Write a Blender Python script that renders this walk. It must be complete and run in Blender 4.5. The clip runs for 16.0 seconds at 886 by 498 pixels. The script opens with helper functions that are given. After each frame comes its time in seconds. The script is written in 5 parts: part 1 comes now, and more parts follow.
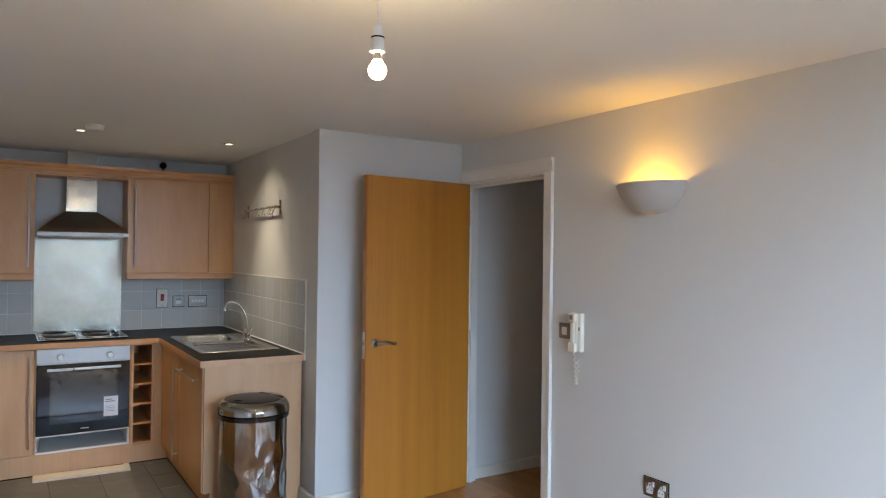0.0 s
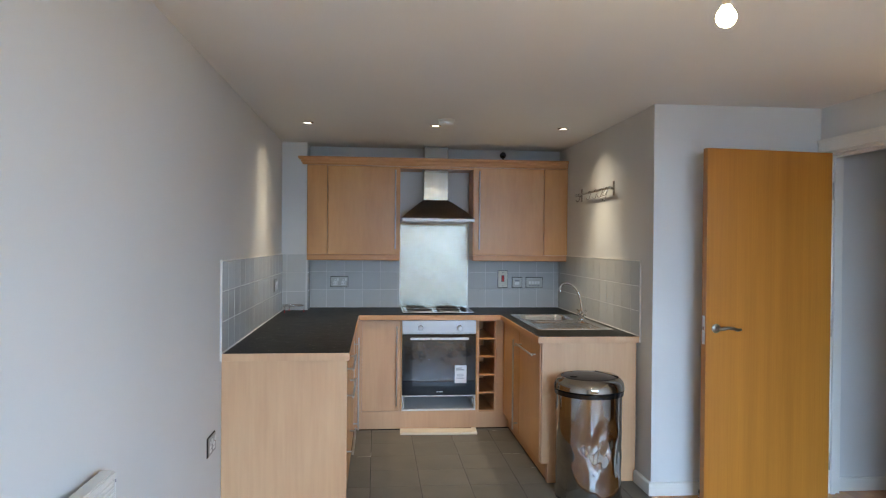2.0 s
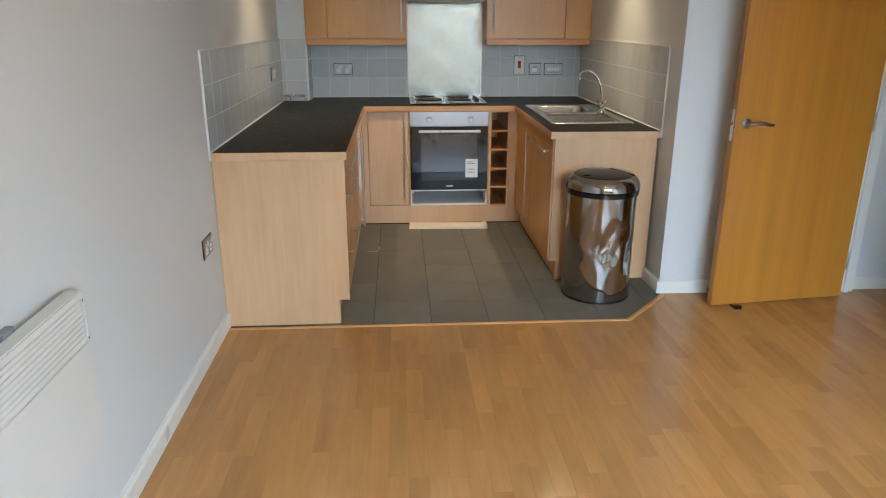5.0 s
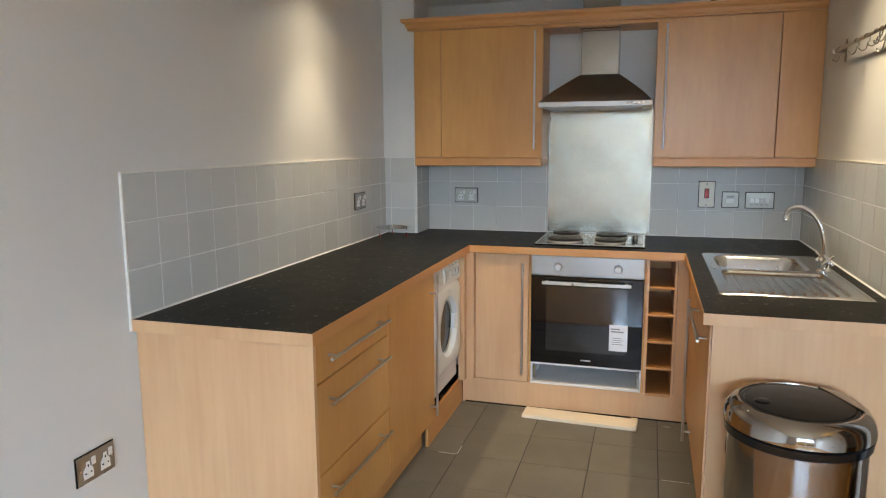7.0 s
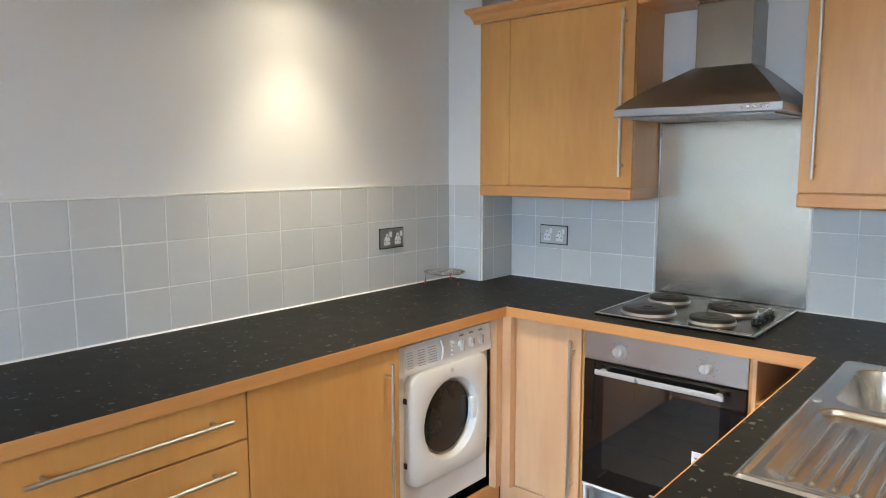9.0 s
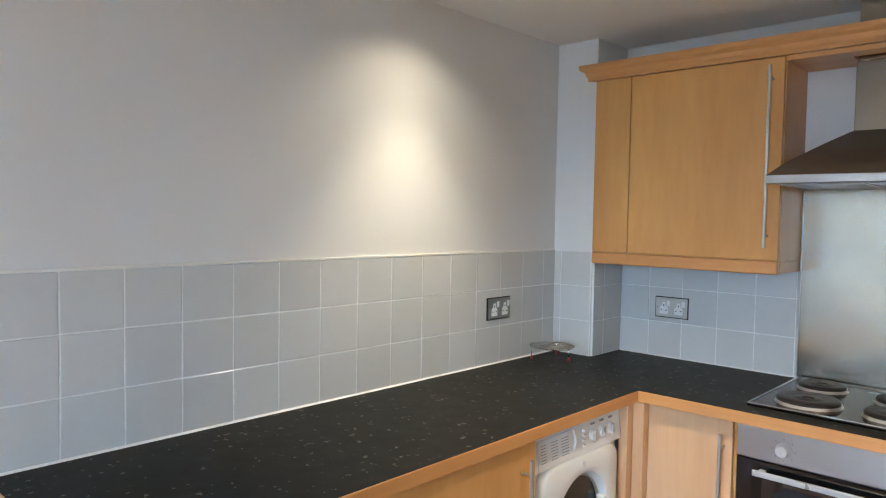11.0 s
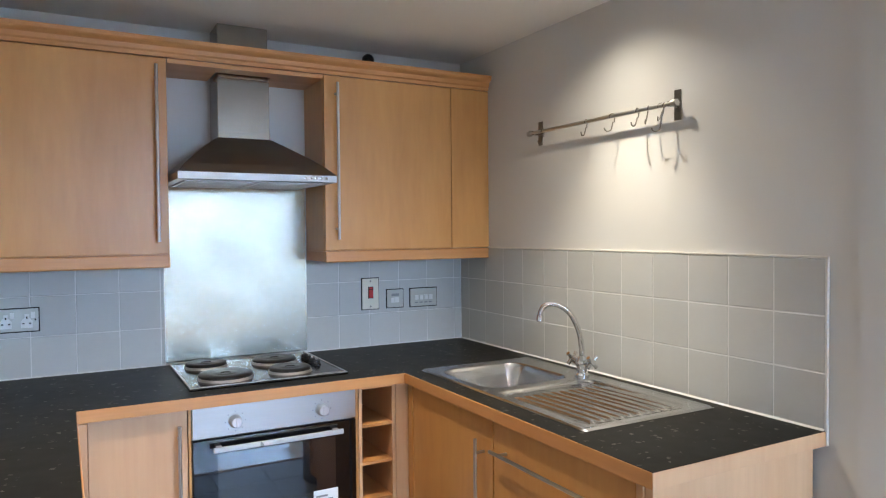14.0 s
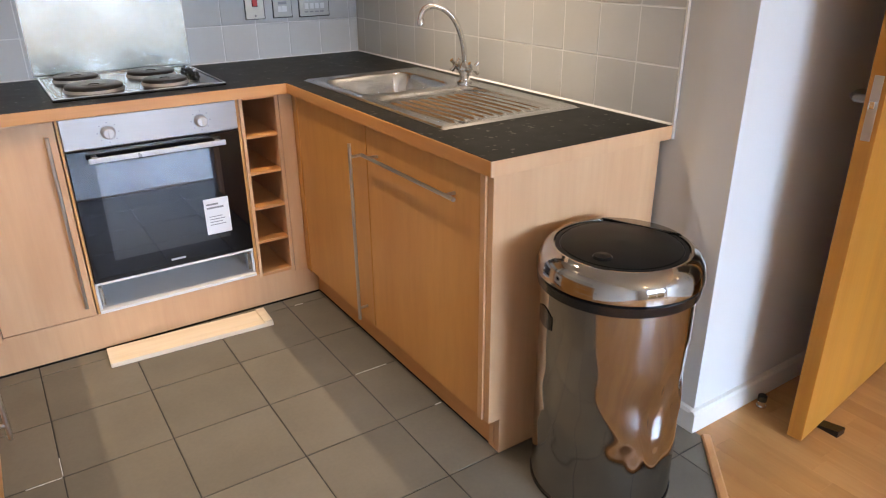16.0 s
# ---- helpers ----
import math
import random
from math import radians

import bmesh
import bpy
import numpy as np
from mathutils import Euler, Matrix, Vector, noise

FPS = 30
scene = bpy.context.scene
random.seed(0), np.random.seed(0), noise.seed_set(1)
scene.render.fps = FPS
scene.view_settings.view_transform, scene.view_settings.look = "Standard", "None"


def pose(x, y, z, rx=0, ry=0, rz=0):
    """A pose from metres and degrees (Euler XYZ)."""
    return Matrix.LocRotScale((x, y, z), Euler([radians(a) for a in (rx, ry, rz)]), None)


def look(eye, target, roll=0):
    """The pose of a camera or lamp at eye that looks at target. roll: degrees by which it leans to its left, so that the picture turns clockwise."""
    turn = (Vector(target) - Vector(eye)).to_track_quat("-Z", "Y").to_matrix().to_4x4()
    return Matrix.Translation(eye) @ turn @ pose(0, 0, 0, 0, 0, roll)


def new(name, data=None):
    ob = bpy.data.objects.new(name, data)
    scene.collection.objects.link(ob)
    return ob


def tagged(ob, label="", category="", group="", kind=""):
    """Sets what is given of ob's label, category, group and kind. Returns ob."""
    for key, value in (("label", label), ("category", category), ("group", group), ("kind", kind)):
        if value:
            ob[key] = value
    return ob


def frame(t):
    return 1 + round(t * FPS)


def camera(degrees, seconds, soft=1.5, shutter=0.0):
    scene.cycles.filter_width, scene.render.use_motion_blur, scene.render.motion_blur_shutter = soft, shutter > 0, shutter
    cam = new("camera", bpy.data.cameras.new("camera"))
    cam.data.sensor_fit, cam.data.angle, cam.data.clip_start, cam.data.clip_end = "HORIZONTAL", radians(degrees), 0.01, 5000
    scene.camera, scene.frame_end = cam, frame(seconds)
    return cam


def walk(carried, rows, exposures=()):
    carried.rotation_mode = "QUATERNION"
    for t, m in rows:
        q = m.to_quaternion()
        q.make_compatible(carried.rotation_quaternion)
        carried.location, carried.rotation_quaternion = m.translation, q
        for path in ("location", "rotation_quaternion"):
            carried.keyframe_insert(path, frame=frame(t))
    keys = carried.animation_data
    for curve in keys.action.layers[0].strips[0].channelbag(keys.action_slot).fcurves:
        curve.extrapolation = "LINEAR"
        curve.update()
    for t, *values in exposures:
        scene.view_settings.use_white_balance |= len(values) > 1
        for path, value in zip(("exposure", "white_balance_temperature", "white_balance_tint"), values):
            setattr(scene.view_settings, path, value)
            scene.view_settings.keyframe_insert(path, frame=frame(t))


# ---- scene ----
cam = camera(65.2, 16.0, soft=1.15)
PATH = [
    (0, (0.805, -6.111, 1.548), (1.871, -4.419, 1.565), 0.7),
    (0.5, (0.797, -6.118, 1.571), (1.55, -4.266, 1.577), 0.5),
    (1, (0.772, -6.123, 1.57), (1.252, -4.182, 1.579), 0.6),
    (1.5, (0.771, -6.12, 1.541), (1.059, -4.14, 1.553), 0.6),
    (2, (0.782, -6.093, 1.477), (0.973, -4.103, 1.46), 0.5),
    (2.5, (0.788, -6.067, 1.42), (0.937, -4.095, 1.12), 0.4),
    (3, (0.81, -6.079, 1.38), (0.942, -4.164, 0.82), 0.4),
    (3.2, (0.802, -6.069, 1.373), (0.938, -4.183, 0.722), 0.4),
    (5.3, (0.961, -5.716, 1.518), (1.075, -3.816, 0.906), -0.0),
    (5.5, (1.02, -5.604, 1.517), (1.098, -3.678, 0.984), 0.0),
    (6, (1.164, -5.202, 1.492), (1.058, -3.251, 1.064), -0.1),
    (6.5, (1.375, -4.769, 1.47), (1.067, -2.826, 1.11), -0.2),
    (7, (1.586, -4.3, 1.464), (1.02, -2.406, 1.161), -0.3),
    (7.5, (1.793, -3.827, 1.475), (0.995, -2.015, 1.192), -0.3),
    (8, (1.988, -3.383, 1.462), (1.035, -1.644, 1.195), -0.2),
    (8.5, (2.094, -3.075, 1.465), (0.945, -1.458, 1.211), -0.1),
    (9, (2.238, -2.895, 1.489), (0.942, -1.392, 1.237), -0.1),
    (9.5, (2.291, -2.863, 1.543), (0.883, -1.464, 1.301), 0.0),
    (9.7, (2.264, -2.877, 1.547), (0.831, -1.499, 1.329), 0.1),
    (11.8, (1.347, -3.006, 1.51), (0.198, -1.369, 1.522), -0.0),
    (12, (1.214, -3.029, 1.527), (0.233, -1.287, 1.535), -0.1),
    (12.5, (0.98, -2.986, 1.534), (0.528, -1.038, 1.527), -0.2),
    (13, (0.775, -2.969, 1.541), (0.959, -0.977, 1.522), -0.3),
    (13.5, (0.652, -3.032, 1.509), (1.365, -1.163, 1.499), -0.5),
    (14, (0.619, -3.069, 1.457), (1.583, -1.317, 1.405), -0.5),
    (14.5, (0.604, -3.073, 1.391), (1.618, -1.369, 1.133), -0.4),
    (15, (0.602, -3.091, 1.361), (1.591, -1.433, 0.842), -0.5),
    (15.5, (0.674, -3.136, 1.355), (1.634, -1.521, 0.669), -0.6),
    (16, (0.813, -3.197, 1.369), (1.817, -1.661, 0.574), -0.5),
]
EXPOSURES = ((0.0, -1.31, 7600, 10), (1.0, -1.03, 7000, 7), (3.0, -1.05, 7750, 9), (5.5, -1.01, 8575, 8),
             (6.5, -0.87, 8588, 9), (8.0, -0.42, 7897, 8), (9.5, -0.12, 7318, 7), (12.5, -0.46, 7221, 8),
             (13.3, -0.44, 7193, 8), (14.0, -0.41, 6762, 9), (15.0, -0.43, 7006, 12), (16.0, -0.36, 8050, 17))
walk(cam, [(t, look(eye, target, roll)) for t, eye, target, roll in PATH], EXPOSURES)

# ---- world and lamps ----
world = bpy.data.worlds.new("sky")
scene.world = world
world.use_nodes = True
sky = world.node_tree.nodes.new("ShaderNodeTexSky")
sky.sky_type, sky.sun_disc = "NISHITA", False
sky.sun_elevation, sky.sun_rotation = radians(35), radians(200)
world.node_tree.links.new(sky.outputs[0], world.node_tree.nodes["Background"].inputs[0])
world.node_tree.nodes["Background"].inputs[1].default_value = 0.1

WINDOW_WATTS, PENDANT_GLOW, SPOT_WATTS, SCONCE_WATTS = 9000.0, 660.0, 78.0, 12.0


def lamp(name, kind, watts, colour, m):
    data = bpy.data.lights.new(name, kind)
    data.energy, data.color = watts, colour
    ob = new(name, data)
    ob.matrix_world = m
    return ob


W = 2.415        # kitchen width: left wall x = 0, right wall x = W
H = 2.305        # ceiling height
XR = 3.44        # right wall of the living room
YS = -2.155      # wall beside the kitchen that faces the room
YB = -7.15        # window wall behind the walk
WT = 0.91        # worktop height
WIN = (1.10, 3.25, 0.08, 2.1)

day = lamp("window_daylight", "AREA", WINDOW_WATTS, (0.37, 0.605, 1.0), look((2.2, YB - 3.5, 3.32), (2.2, YB, 2.4)))
day.data.shape, day.data.size, day.data.size_y = "RECTANGLE", 11.0, 3.15

DOWNLIGHTS = ((0.30, -1.22, 1.0), (1.19, -1.22, 0.9), (2.11, -1.22, 1.3))
for x, y, share in DOWNLIGHTS:
    beam = lamp("downlight_beam", "SPOT", SPOT_WATTS * share, (1.0, 0.93, 0.80), pose(x, y, H - 0.012))
    beam.data.spot_size, beam.data.spot_blend, beam.data.shadow_soft_size = radians(78), 1.0, 0.013
    spill = lamp("downlight_spill", "SPOT", SPOT_WATTS * 0.28 * share, (1.0, 0.93, 0.80), pose(x, y, H - 0.012))
    spill.data.spot_size, spill.data.spot_blend, spill.data.shadow_soft_size = radians(136), 0.9, 0.022
SCONCE = (XR, -3.83, 1.897)
up = lamp("sconce_lamp", "POINT", SCONCE_WATTS, (1.0, 0.57, 0.11), pose(XR - 0.10, SCONCE[1], 1.838))
up.data.shadow_soft_size = 0.03
BULB = (1.612, -4.50, 2.024)

# ---- materials ----
def srgb(r, g, b):
    return tuple(((c / 255 + 0.055) / 1.055) ** 2.4 if c > 10 else c / 3294 for c in (r, g, b))


def material(name, c1, c2=None, rough=0.5, metal=0.0, size=(8, 8, 8), fine=(120, 120, 120), bump=0.05, mix=0.6,
             rough_var=0.08, pieces=0.0, coat=0.0, spec=0.5, detail=4, stain=0.0):
    """Two-scale noise between c1 and c2, roughness breakup and fine relief. pieces: how much tone varies from piece to piece."""
    m = bpy.data.materials.new(name)
    m.use_nodes = True
    nt = m.node_tree
    n, link = nt.nodes, nt.links.new
    bsdf = n["Principled BSDF"]
    c2 = c2 or tuple(c * 0.85 for c in c1)
    coord = n.new("ShaderNodeTexCoord")
    source = coord.outputs["Object"]
    info = None
    if pieces:
        info = n.new("ShaderNodeObjectInfo")
        geo = n.new("ShaderNodeNewGeometry")
        add = n.new("ShaderNodeMath"); add.operation = "ADD"
        link(info.outputs["Random"], add.inputs[0]); link(geo.outputs["Random Per Island"], add.inputs[1])
        rnd = n.new("ShaderNodeMath"); rnd.operation = "FRACT"
        link(add.outputs[0], rnd.inputs[0])
        shift = n.new("ShaderNodeVectorMath"); shift.operation = "MULTIPLY_ADD"
        comb = n.new("ShaderNodeCombineXYZ")
        for k in range(3):
            link(rnd.outputs[0], comb.inputs[k])
        link(comb.outputs[0], shift.inputs[0]); shift.inputs[1].default_value = (37, 53, 71)
        link(source, shift.inputs[2])
        source = shift.outputs[0]

    def noise_at(scale, det=4.0):
        mp = n.new("ShaderNodeMapping"); mp.inputs["Scale"].default_value = scale
        link(source, mp.inputs["Vector"])
        t = n.new("ShaderNodeTexNoise"); t.inputs["Scale"].default_value = 1.0; t.inputs["Detail"].default_value = det
        link(mp.outputs[0], t.inputs["Vector"])
        return t.outputs["Fac"]
    big, small = noise_at(size, detail), noise_at(fine, 2.0)
    blend = n.new("ShaderNodeMath"); blend.operation = "MULTIPLY_ADD"
    link(small, blend.inputs[0]); blend.inputs[1].default_value = 0.35; link(big, blend.inputs[2])
    ramp = n.new("ShaderNodeMapRange")
    ramp.inputs["From Min"].default_value, ramp.inputs["From Max"].default_value = 0.45, 0.95
    ramp.inputs["To Max"].default_value = mix
    link(blend.outputs[0], ramp.inputs["Value"])
    col = n.new("ShaderNodeMix"); col.data_type = "RGBA"
    link(ramp.outputs[0], col.inputs["Factor"])
    col.inputs[6].default_value, col.inputs[7].default_value = (*c1, 1), (*c2, 1)
    out = col.outputs[2]
    if pieces:
        hsv = n.new("ShaderNodeHueSaturation")
        val = n.new("ShaderNodeMapRange")
        val.inputs["To Min"].default_value, val.inputs["To Max"].default_value = 1 - pieces, 1 + pieces
        link(rnd.outputs[0], val.inputs["Value"]); link(val.outputs[0], hsv.inputs["Value"]); link(out, hsv.inputs["Color"])
        out = hsv.outputs[0]
    link(out, bsdf.inputs["Base Color"])
    rr = n.new("ShaderNodeMapRange")
    rr.inputs["To Min"].default_value, rr.inputs["To Max"].default_value = max(0.02, rough - rough_var), rough + rough_var
    link(noise_at(tuple(s * 0.7 for s in size), 3.0), rr.inputs["Value"]); link(rr.outputs[0], bsdf.inputs["Roughness"])
    bsdf.inputs["Metallic"].default_value = metal
    bsdf.inputs["Specular IOR Level"].default_value = spec
    if coat:
        bsdf.inputs["Coat Weight"].default_value, bsdf.inputs["Coat Roughness"].default_value = coat, 0.03
    if bump:
        b = n.new("ShaderNodeBump"); b.inputs["Strength"].default_value = bump; b.inputs["Distance"].default_value = 0.002
        link(blend.outputs[0], b.inputs["Height"]); link(b.outputs[0], bsdf.inputs["Normal"])
    return m


def glowing(name, colour, strength):
    m = bpy.data.materials.new(name)
    m.use_nodes = True
    b = m.node_tree.nodes["Principled BSDF"]
    b.inputs["Base Color"].default_value = (0.8, 0.8, 0.8, 1)
    b.inputs["Emission Color"].default_value, b.inputs["Emission Strength"].default_value = (*colour, 1), strength
    return m


def clear(name, rough=0.0):
    m = bpy.data.materials.new(name)
    m.use_nodes = True
    b = m.node_tree.nodes["Principled BSDF"]
    b.inputs["Transmission Weight"].default_value, b.inputs["Roughness"].default_value, b.inputs["IOR"].default_value = 1.0, rough, 1.45
    return m


PAINT = material("wall_paint", (0.65, 0.633, 0.60), (0.60, 0.585, 0.555), 0.55, size=(1.3, 1.3, 1.3), fine=(260, 260, 260), bump=0.06, rough_var=0.06)
CEIL = material("ceiling_paint", (0.82, 0.805, 0.765), (0.76, 0.745, 0.705), 0.75, size=(1.1, 1.1, 1.1), fine=(220, 220, 220), bump=0.08)
GLOSS = material("white_gloss_paint", (0.75, 0.715, 0.645), (0.69, 0.655, 0.59), 0.3, size=(3, 3, 3), fine=(60, 60, 60), bump=0.03)
BEECH = material("beech_laminate", srgb(206, 149, 85), srgb(177, 117, 60), 0.34, size=(4.5, 4.5, 0.9), fine=(45, 45, 7), bump=0.015, mix=0.75, rough_var=0.05, detail=5)
# the same beech as BEECH, with pale pinkish window light put into its colour
BEECH_DAYLIT = material("beech_daylit", srgb(212, 166, 124), srgb(184, 134, 94), 0.42, size=(5, 5, 1.2), fine=(60, 60, 4), bump=0.02, mix=0.65, rough_var=0.05, detail=6)
BEECH_X = material("beech_edging_along_x", srgb(203, 143, 86), srgb(178, 118, 66), 0.38, size=(1.2, 18, 18), fine=(8, 200, 200), bump=0.04, mix=0.7)
BEECH_Y = material("beech_edging_along_y", srgb(203, 143, 86), srgb(178, 118, 66), 0.38, size=(18, 1.2, 18), fine=(200, 8, 200), bump=0.04, mix=0.7)
HONEY = material("oak_veneer", srgb(182, 118, 46), srgb(146, 86, 30), 0.33, size=(9, 9, 0.25), fine=(120, 120, 3), bump=0.02, mix=0.7, detail=3)
CARCASS = material("grey_carcass_board", (0.74, 0.74, 0.73), (0.68, 0.68, 0.67), 0.5, bump=0.02)
RAWBOARD = material("raw_board", srgb(226, 208, 184), srgb(206, 184, 154), 0.6, size=(3, 40, 40), fine=(20, 200, 200), mix=0.7)
STEEL = material("brushed_steel", (0.62, 0.61, 0.59), (0.50, 0.49, 0.47), 0.3, 1.0, size=(2, 2, 30), fine=(14, 14, 700), bump=0.03, rough_var=0.07)
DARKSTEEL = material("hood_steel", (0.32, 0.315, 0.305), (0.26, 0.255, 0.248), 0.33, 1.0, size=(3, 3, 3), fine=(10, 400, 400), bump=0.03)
SINKSTEEL = material("sink_steel", (0.60, 0.60, 0.60), (0.51, 0.51, 0.51), 0.21, 1.0, size=(4, 4, 4), fine=(60, 60, 60), bump=0.0, rough_var=0.03)
PLATE = material("splash_steel", (0.56, 0.525, 0.425), (0.39, 0.388, 0.372), 0.25, 1.0, size=(2.6, 2.6, 4.5), fine=(38, 38, 30), bump=0.06, rough_var=0.10)
HANDLE = material("handle_steel", (0.58, 0.56, 0.53), (0.50, 0.48, 0.45), 0.30, 1.0, size=(9, 9, 9), fine=(200, 200, 200), bump=0.0, rough_var=0.02)
HOODRIM = material("hood_rim_steel", (0.42, 0.41, 0.395), (0.33, 0.325, 0.31), 0.36, 1.0, size=(5, 5, 5), fine=(10, 400, 400), bump=0.02)
CHIMNEY = material("chimney_steel", (0.36, 0.345, 0.31), (0.27, 0.26, 0.235), 0.16, 1.0, size=(9, 9, 5), fine=(9, 9, 500), bump=0.10)
FASCIA = material("fascia_steel", (0.47, 0.455, 0.435), (0.40, 0.39, 0.37), 0.33, 1.0, size=(2, 2, 20), fine=(14, 14, 600), bump=0.02)
HOBSTEEL = material("hob_steel", (0.055, 0.049, 0.041), (0.036, 0.032, 0.027), 0.19, 1.0, size=(14, 14, 14), fine=(260, 260, 260), bump=0.02)
PLATESTEEL = material("faceplate_steel", (0.52, 0.51, 0.46), (0.45, 0.44, 0.40), 0.45, 0.6, size=(8, 8, 8), fine=(20, 20, 300), bump=0.02)
CHROME = material("chrome", (0.78, 0.78, 0.78), (0.70, 0.70, 0.70), 0.08, 1.0, bump=0.0, rough_var=0.03)
BINSTEEL = material("polished_bin_steel", (0.39, 0.365, 0.34), (0.34, 0.32, 0.295), 0.09, 1.0, size=(5, 5, 5), fine=(300, 300, 300), bump=0.0, rough_var=0.04)
SILVER = material("silver_paint", (0.60, 0.60, 0.60), (0.52, 0.52, 0.52), 0.3, 0.6, bump=0.02)
BRASSY = material("dark_nickel", (0.30, 0.28, 0.25), (0.24, 0.22, 0.19), 0.3, 1.0, bump=0.02)
BLACKPLATE = material("cast_iron", (0.014, 0.011, 0.009), (0.034, 0.025, 0.019), 0.40, 0.2, size=(30, 30, 30), fine=(300, 300, 300), bump=0.15)
BLACK = material("black_plastic", (0.006, 0.006, 0.0065), (0.009, 0.009, 0.009), 0.2, bump=0.02)
FLAP = material("black_flap_plastic", (0.007, 0.007, 0.007), (0.012, 0.0115, 0.011), 0.30, size=(6, 6, 6), fine=(400, 400, 400), bump=0.02, spec=0.10)
OVENGLASS = material("oven_glass", (0.003, 0.003, 0.004), (0.004, 0.004, 0.005), 0.04, bump=0.0, rough_var=0.015, spec=0.5, coat=0.1)
OVENWINDOW = material("oven_window", (0.006, 0.007, 0.009), (0.009, 0.009, 0.012), 0.04, bump=0.0, rough_var=0.02, spec=0.8, coat=0.4)
for glass, ior in ((OVENGLASS, 1.55), (OVENWINDOW, 1.75)):
    glass.node_tree.nodes["Principled BSDF"].inputs["IOR"].default_value = ior
WHITE = material("white_plastic", (0.74, 0.73, 0.70), (0.68, 0.67, 0.64), 0.32, bump=0.01)
ENAMEL = material("white_enamel", (0.78, 0.77, 0.75), (0.72, 0.71, 0.69), 0.25, bump=0.01)
POWDER = material("white_powder_coat", (0.68, 0.635, 0.575), (0.62, 0.58, 0.525), 0.55, size=(3, 3, 3), bump=0.02, rough_var=0.02)
CREAM = material("cream_plastic", srgb(228, 222, 204), srgb(214, 208, 190), 0.38, bump=0.01)
GREY = material("grey_print", (0.25, 0.25, 0.26), (0.22, 0.22, 0.23), 0.5, bump=0.0)
RED = material("red_plastic", (0.55, 0.02, 0.02), (0.45, 0.02, 0.02), 0.3, bump=0.0)
PAPER = material("paper", (0.80, 0.80, 0.80), (0.74, 0.74, 0.75), 0.6, bump=0.02)
PLASTER = material("sconce_plaster", (0.47, 0.44, 0.41), (0.42, 0.395, 0.365), 0.6, size=(12, 12, 12), bump=0.06)
TILE = material("wall_tile_glaze", (0.54, 0.535, 0.505), (0.50, 0.495, 0.47), 0.2, size=(6, 6, 6), fine=(60, 60, 60), bump=0.03, pieces=0.035, rough_var=0.05, spec=0.32)
GROUT = material("white_grout", (0.72, 0.71, 0.68), (0.60, 0.59, 0.56), 0.8, size=(20, 20, 20), bump=0.1)
FLOORTILE = material("floor_tile", (0.145, 0.126, 0.098), (0.198, 0.172, 0.136), 0.42, size=(5, 5, 5), fine=(90, 90, 90), bump=0.10, pieces=0.07, rough_var=0.1, spec=0.06)
DARKGROUT = material("dark_grout", (0.022, 0.020, 0.018), (0.060, 0.055, 0.048), 0.9, size=(14, 14, 14), bump=0.1)
STAVE = material("laminate_stave", srgb(186, 132, 80), srgb(152, 98, 54), 0.15, size=(11, 1.6, 11), fine=(80, 8, 80), bump=0.012, mix=0.6, pieces=0.105, rough_var=0.05, detail=5)
RUBBER = material("grey_rubber", (0.16, 0.16, 0.155), (0.12, 0.12, 0.115), 0.55, bump=0.03)
SUBFLOOR = material("floor_joint", srgb(140, 100, 62), srgb(120, 84, 50), 0.6)
GLASS = clear("window_glass")
BULBGLOW = glowing("lit_bulb", (1.0, 0.80, 0.50), PENDANT_GLOW)
SPOTGLOW = glowing("lit_downlight", (1.0, 0.93, 0.80), 12.0)
DRUMGLASS = material("drum_glass", (0.012, 0.012, 0.011), (0.022, 0.022, 0.02), 0.09, bump=0.0, rough_var=0.03, spec=0.3)


